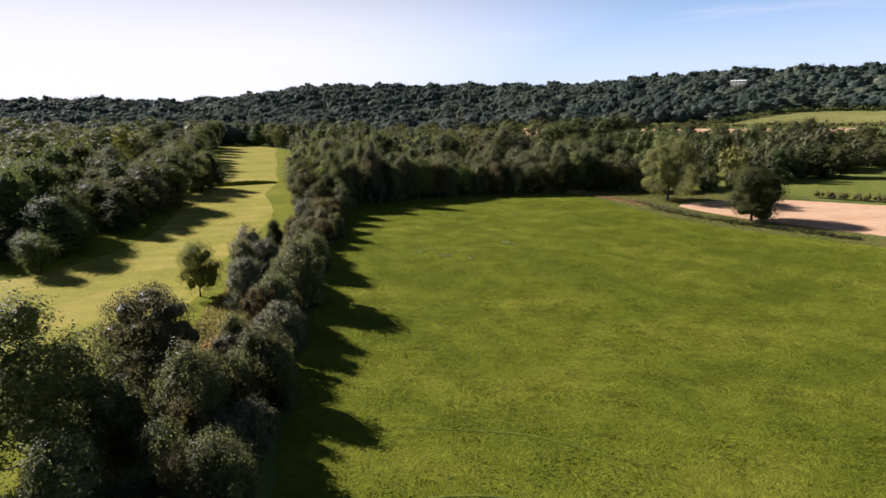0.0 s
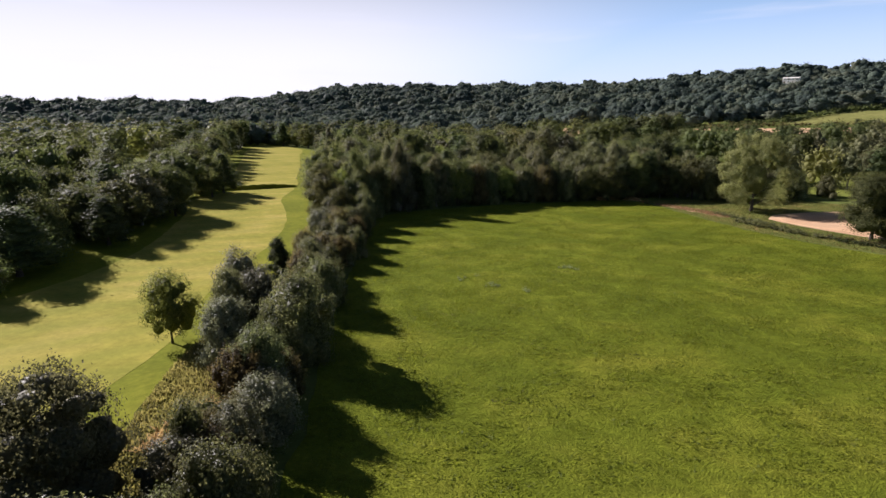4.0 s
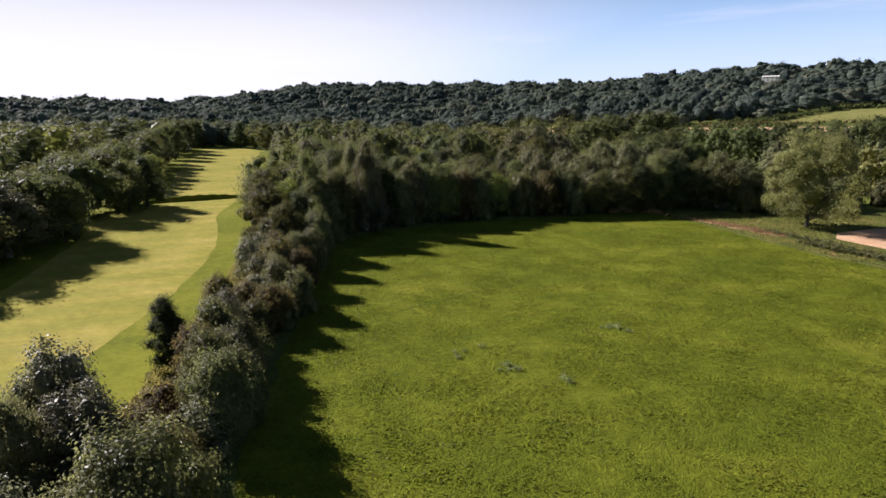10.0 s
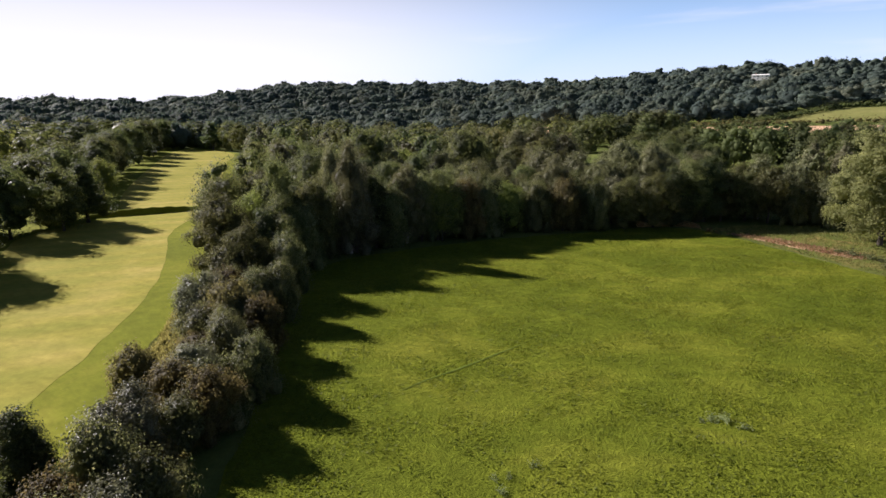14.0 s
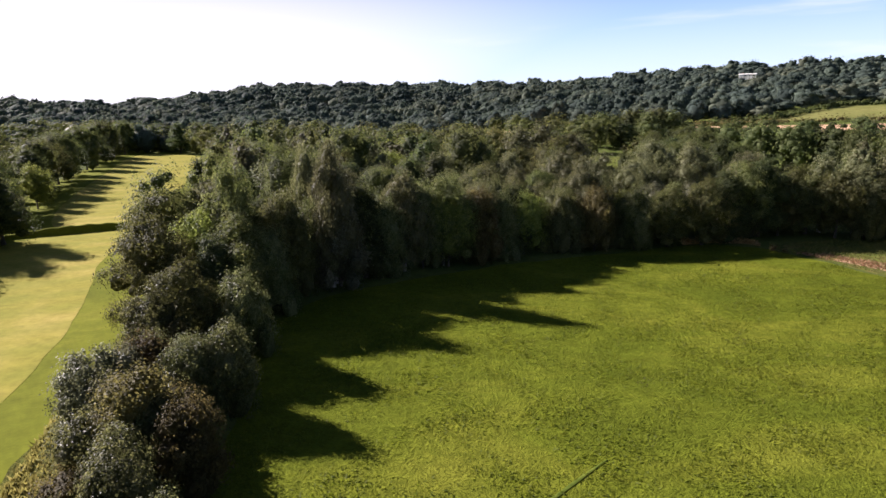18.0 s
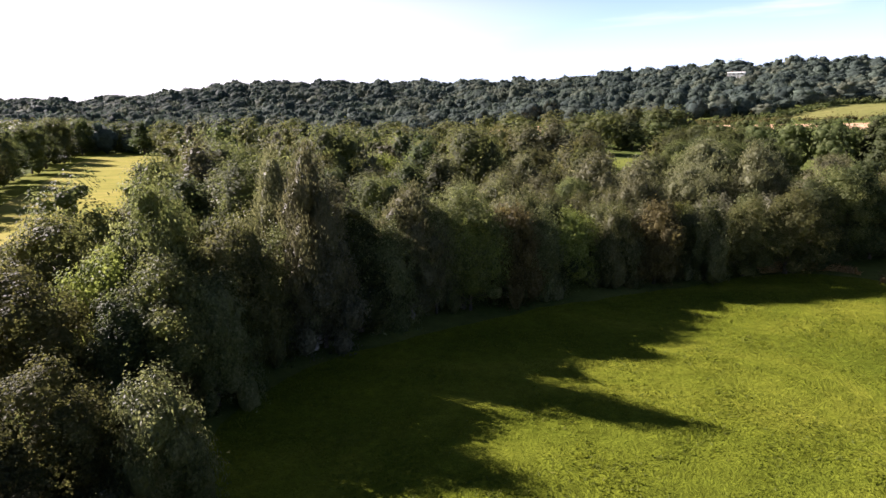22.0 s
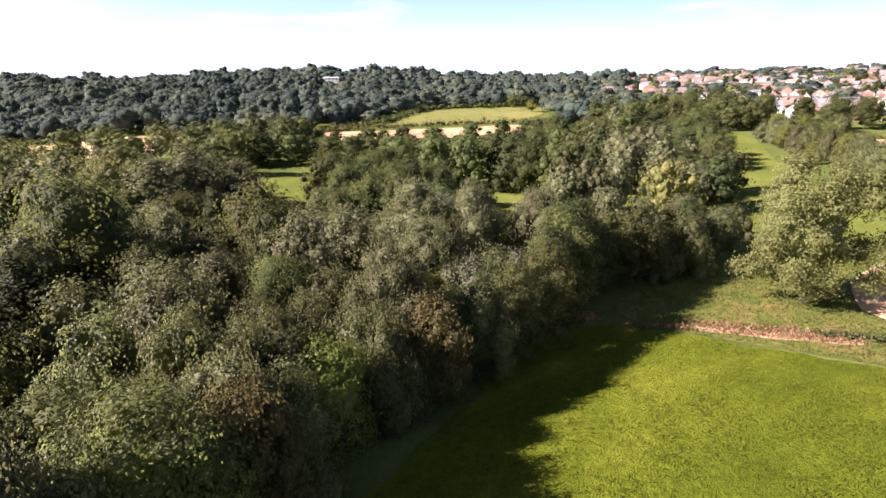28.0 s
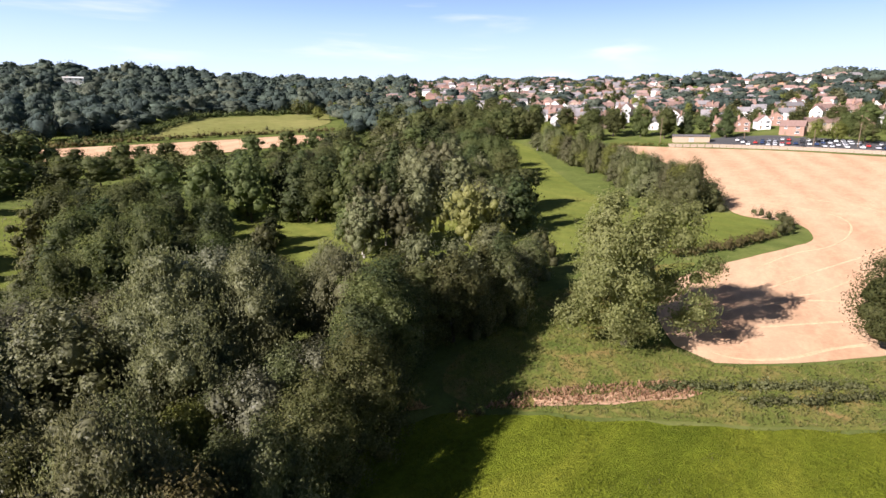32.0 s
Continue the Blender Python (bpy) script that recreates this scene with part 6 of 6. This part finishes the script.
def fence():
    """A close-boarded fence along the stubble, panel by panel."""
    base = new("fence")
    line = [(300, 146), (306, 120), (309, 100), (306, 62), (300, 28)]
    board, post = bmesh.new(), bmesh.new()
    for k in range(8):
        box(board, -0.02 - 0.012 * (k % 2), -1.45 + k * 0.365, 0.1, 0.02 - 0.012 * (k % 2), -1.45 + k * 0.365 + 0.35, 1.75)
    box(board, 0.021, -1.45, 0.4, 0.08, 1.45, 0.5)
    box(board, 0.021, -1.45, 1.3, 0.08, 1.45, 1.4)
    box(post, -0.06, -0.06, -0.3, 0.06, 0.06, 1.9)
    panel_mesh, post_mesh = bpy.data.meshes.new("panel"), bpy.data.meshes.new("post")
    board.to_mesh(panel_mesh), post.to_mesh(post_mesh)
    panel_mesh.materials.append(M_PALE), post_mesh.materials.append(M_PALE)
    for (x1, y1), (x2, y2) in zip(line[1:], line[2:]):
        n = int(math.hypot(x2 - x1, y2 - y1) / 3.02)
        a = math.degrees(math.atan2(y2 - y1, x2 - x1)) - 90
        for i in range(n):
            f = (i + 0.5) / n
            x, y = x1 + (x2 - x1) * f, y1 + (y2 - y1) * f
            p = part("panel", panel_mesh, None, base)
            p.matrix_basis = pose(x, y, ground_z(x, y), 0, 0, a)
            f = i / n
            x, y = x1 + (x2 - x1) * f, y1 + (y2 - y1) * f
            q = part("post", post_mesh, None, base)
            q.matrix_basis = pose(x, y, ground_z(x, y), 0, 0, a)
    tagged(base, "pale close-boarded wooden fence beyond the stubble", "fence")


M_PALE = solid("pale_fence_timber", (0.24, 0.185, 0.135), (0.36, 0.29, 0.22), 1.5, 0.9, 0.3)
fence()


def pole(x, y, h, arms):
    base = new("utility_pole")
    tv, tf = [], []
    tube(tv, tf, [(0, 0, -0.5), (0, 0, h * 0.5), (0, 0, h)], [0.17, 0.14, 0.11], 8)
    me = bpy.data.meshes.new("pole")
    me.from_pydata(tv, [], tf)
    me.materials.append(M_TIMBER)
    part("pole", me, None, base)
    for k in range(arms):
        bm = bmesh.new()
        box(bm, -0.06, -1.0, h - 0.5 - k * 0.7, 0.06, 1.0, h - 0.38 - k * 0.7)
        part("crossarm", bm, M_TIMBER, base)
    base.matrix_basis = pose(x, y, ground_z(x, y), 0, 0, 20)
    tagged(base, "tall wooden utility pole at the edge of town", "pole")


for x, y, h, arms in ((323, 127, 13, 1), (328, 40, 11, 1), (340, 88, 8, 0), (318, 58, 9, 0)):
    pole(x, y, h, arms)


# ---- straw lines on the stubble, tracks and weeds in the grass ----
def ribbon(name, line, wide, tall, material, label, category, kind="structure"):
    """A low, uneven strip along a line, domed across."""
    pts = [Vector(p) for p in line]
    mids = []
    for i in range(len(pts) - 1):
        p0, p1, p2, p3 = pts[max(i - 1, 0)], pts[i], pts[i + 1], pts[min(i + 2, len(pts) - 1)]
        steps = max(2, int((p2 - p1).length / 1.2))
        for s in range(steps):
            t = s / steps
            mids.append(0.5 * ((2 * p1) + (p2 - p0) * t + (2 * p0 - 5 * p1 + 4 * p2 - p3) * t * t + (3 * p1 - p0 - 3 * p2 + p3) * t ** 3))
    mids.append(pts[-1])
    verts = []
    for i, m in enumerate(mids):
        along = (mids[min(i + 1, len(mids) - 1)] - mids[max(i - 1, 0)]).normalized()
        side = Vector((-along.y, along.x))
        fade = min(1.0, i / 4, (len(mids) - 1 - i) / 4)
        w = wide * (0.25 + 0.75 * fade) * (1 + 0.45 * noise.noise((m.x * 0.5, m.y * 0.5, wide)))
        for off, up in ((-1, 0), (-0.5, 0.7), (0, 1), (0.5, 0.7), (1, 0)):
            p = m + side * off * w / 2
            verts.append((p.x, p.y, ground_z(p.x, p.y) + 0.085 + up * tall * (0.5 + 0.5 * fade)))
    return tagged(new(name, quick_mesh(name, verts, grid_faces(len(mids), 5), material, True)), label, category, kind=kind)


SWATHS = [
    [(88, 76.5), (90.2, 74.9), (94.2, 71.4), (99.7, 64.2), (102.3, 55.9), (110, 46)],
    [(80, 76), (82.6, 73.7), (87.6, 67.9), (92.8, 61.2), (95.8, 56.7), (104, 46)],
    [(73.2, 76.1), (72.8, 73.7), (74, 71.0), (76.9, 67.4), (81.5, 63.8), (86.5, 58.6), (96, 49)],
    [(94, 73), (98.4, 69.3), (103.5, 64.0), (111.2, 59.8), (122.1, 53.6), (136, 44)],
    [(112, 73), (124.7, 67.2), (133.3, 61.0), (145.6, 56.9), (158.5, 56.4), (167.3, 61.5), (174, 72)],
    [(99, 73), (104.5, 69.4), (115.6, 63.6), (136.5, 52.0), (160, 44), (176, 50), (186, 66)],
]
for line, wide in zip(SWATHS, (0.6, 0.55, 0.65, 0.4, 0.4, 0.4)):
    ribbon("straw_swath", line, wide, 0.035, M_STRAW, "low pale line of straw left on the stubble", "straw")
hedge("weed_bank", [(59.5, 81), (60.8, 79.7), (63.1, 75.8), (65.9, 71.7), (68.3, 67.3), (72, 61.5)], 0.9, 1.3, "hawthorn", "low ragged bank of docks and nettles beside the stubble", 120, 0.24, "weeds")
hedge("weed_bank", [(75, 58), (80, 53.5), (86, 48), (93, 42)], 0.7, 1.2, "russet", "brown seeding weeds along the field margin", 80, 0.24, "weeds")
drng = random.Random(15)
DOCKS = [(19.7, 25.2), (26.9, -6.3), (9.4, 14.8), (44.9, 19.3), (35, 81.4), (50, 73.9), (44.4, 77.9), (21, 24), (5, 2), (14, -18), (30, -30), (12, 52), (24, 60), (33, 44)]
for i, (x, y) in enumerate(DOCKS):
    loop = [(x + drng.uniform(1.0, 2.0) * math.cos(a), y + drng.uniform(0.6, 1.4) * math.sin(a)) for a in np.arange(0, 6.2, 0.9)]
    tufts("dock_patch", "small patch of broad-leaved docks in the meadow", 45, 40 + i, loop, M_WEED, 0.12, 0.1, None, 1.2, None, "weeds")
for line, wide in (([(-4.5, 30), (-2.4, 32.2), (0.3, 34.6), (4.8, 39), (6.5, 40.6)], 0.28), ([(12, -42.4), (18.4, -42.1), (24.3, -42.2), (29.2, -43.6), (35, -45.8)], 0.22), ([(9.5, -55), (13.8, -52.6), (20.3, -51), (26.9, -51.6), (32, -53.5)], 0.22)):
    ribbon("grass_track", line, wide, 0.02, M_TRACK, "narrow trodden line through the long grass", "track")
hedge("weed_bank", [(62, 72), (65, 66.5), (69.5, 61), (75, 55.5)], 0.9, 1.5, "hawthorn", "dark green nettles along the edge of the meadow", 110, 0.24, "weeds")
hedge("weed_bank", [(75.5, 55), (81, 49.5), (88, 43.5), (97, 36)], 0.8, 1.6, "alder", "low dark bramble along the meadow edge", 90, 0.26, "weeds")


# ---- broad-leaved weeds that stand out of the meadow ----
def meadow_weed(variant):
    """A loose clump of broad leaves on short stalks."""
    rng = np.random.default_rng(700 + variant)
    lobes = [(rng.normal() * 0.3, rng.normal() * 0.3, rng.uniform(0.12, 0.34), q, q, q * 0.8) for q in rng.uniform(0.14, 0.26, 6)]
    v, f = leaf_cloud(rng, lobes, 110, 0.2, spray=3)
    v[:, 2] = np.maximum(v[:, 2], 0.03)
    stalks, faces = [], []
    for x, y, z, *_ in lobes:
        tube(stalks, faces, [(x * 0.5, y * 0.5, -0.05), (x * 0.8, y * 0.8, z * 0.6), (x, y, z + 0.12)], [0.018, 0.014, 0.006], 4)
    return quick_mesh("leaves", v, f, M_DOCK), quick_mesh("stalks", np.array(stalks), np.array(faces), M_DOCK)


WEED_MESHES = [meadow_weed(v) for v in range(3)]
wrng = random.Random(77)
for x, y, count, spread in ((9.8, 15.7, 5, 0.7), (4.2, 18.9, 2, 0.5), (20.1, 26.6, 3, 0.8), (22.7, 26.6, 3, 0.7), (14.8, 13.5, 2, 0.3), (6.8, 20.3, 1, 0.2), (8.3, 15.0, 1, 0.2), (4.6, 17.2, 1, 0.2)):
    for _ in range(count):
        px, py = x + wrng.uniform(-1.5, 1.5) * spread, y + wrng.uniform(-1, 1) * spread
        plant_base = new("meadow_weed")
        plant_base.matrix_basis = pose(px, py, ground_z(px, py) + 0.03, 0, 0, wrng.uniform(0, 360)) @ Matrix.Scale(wrng.uniform(0.4, 0.75), 4)
        for name, me in zip(("leaves", "stalks"), WEED_MESHES[wrng.randrange(3)]):
            piece = new(name, me)
            piece.parent = plant_base
        tagged(plant_base, "low broad-leaved dock standing in the meadow grass", "weed", "weeds in the meadow")
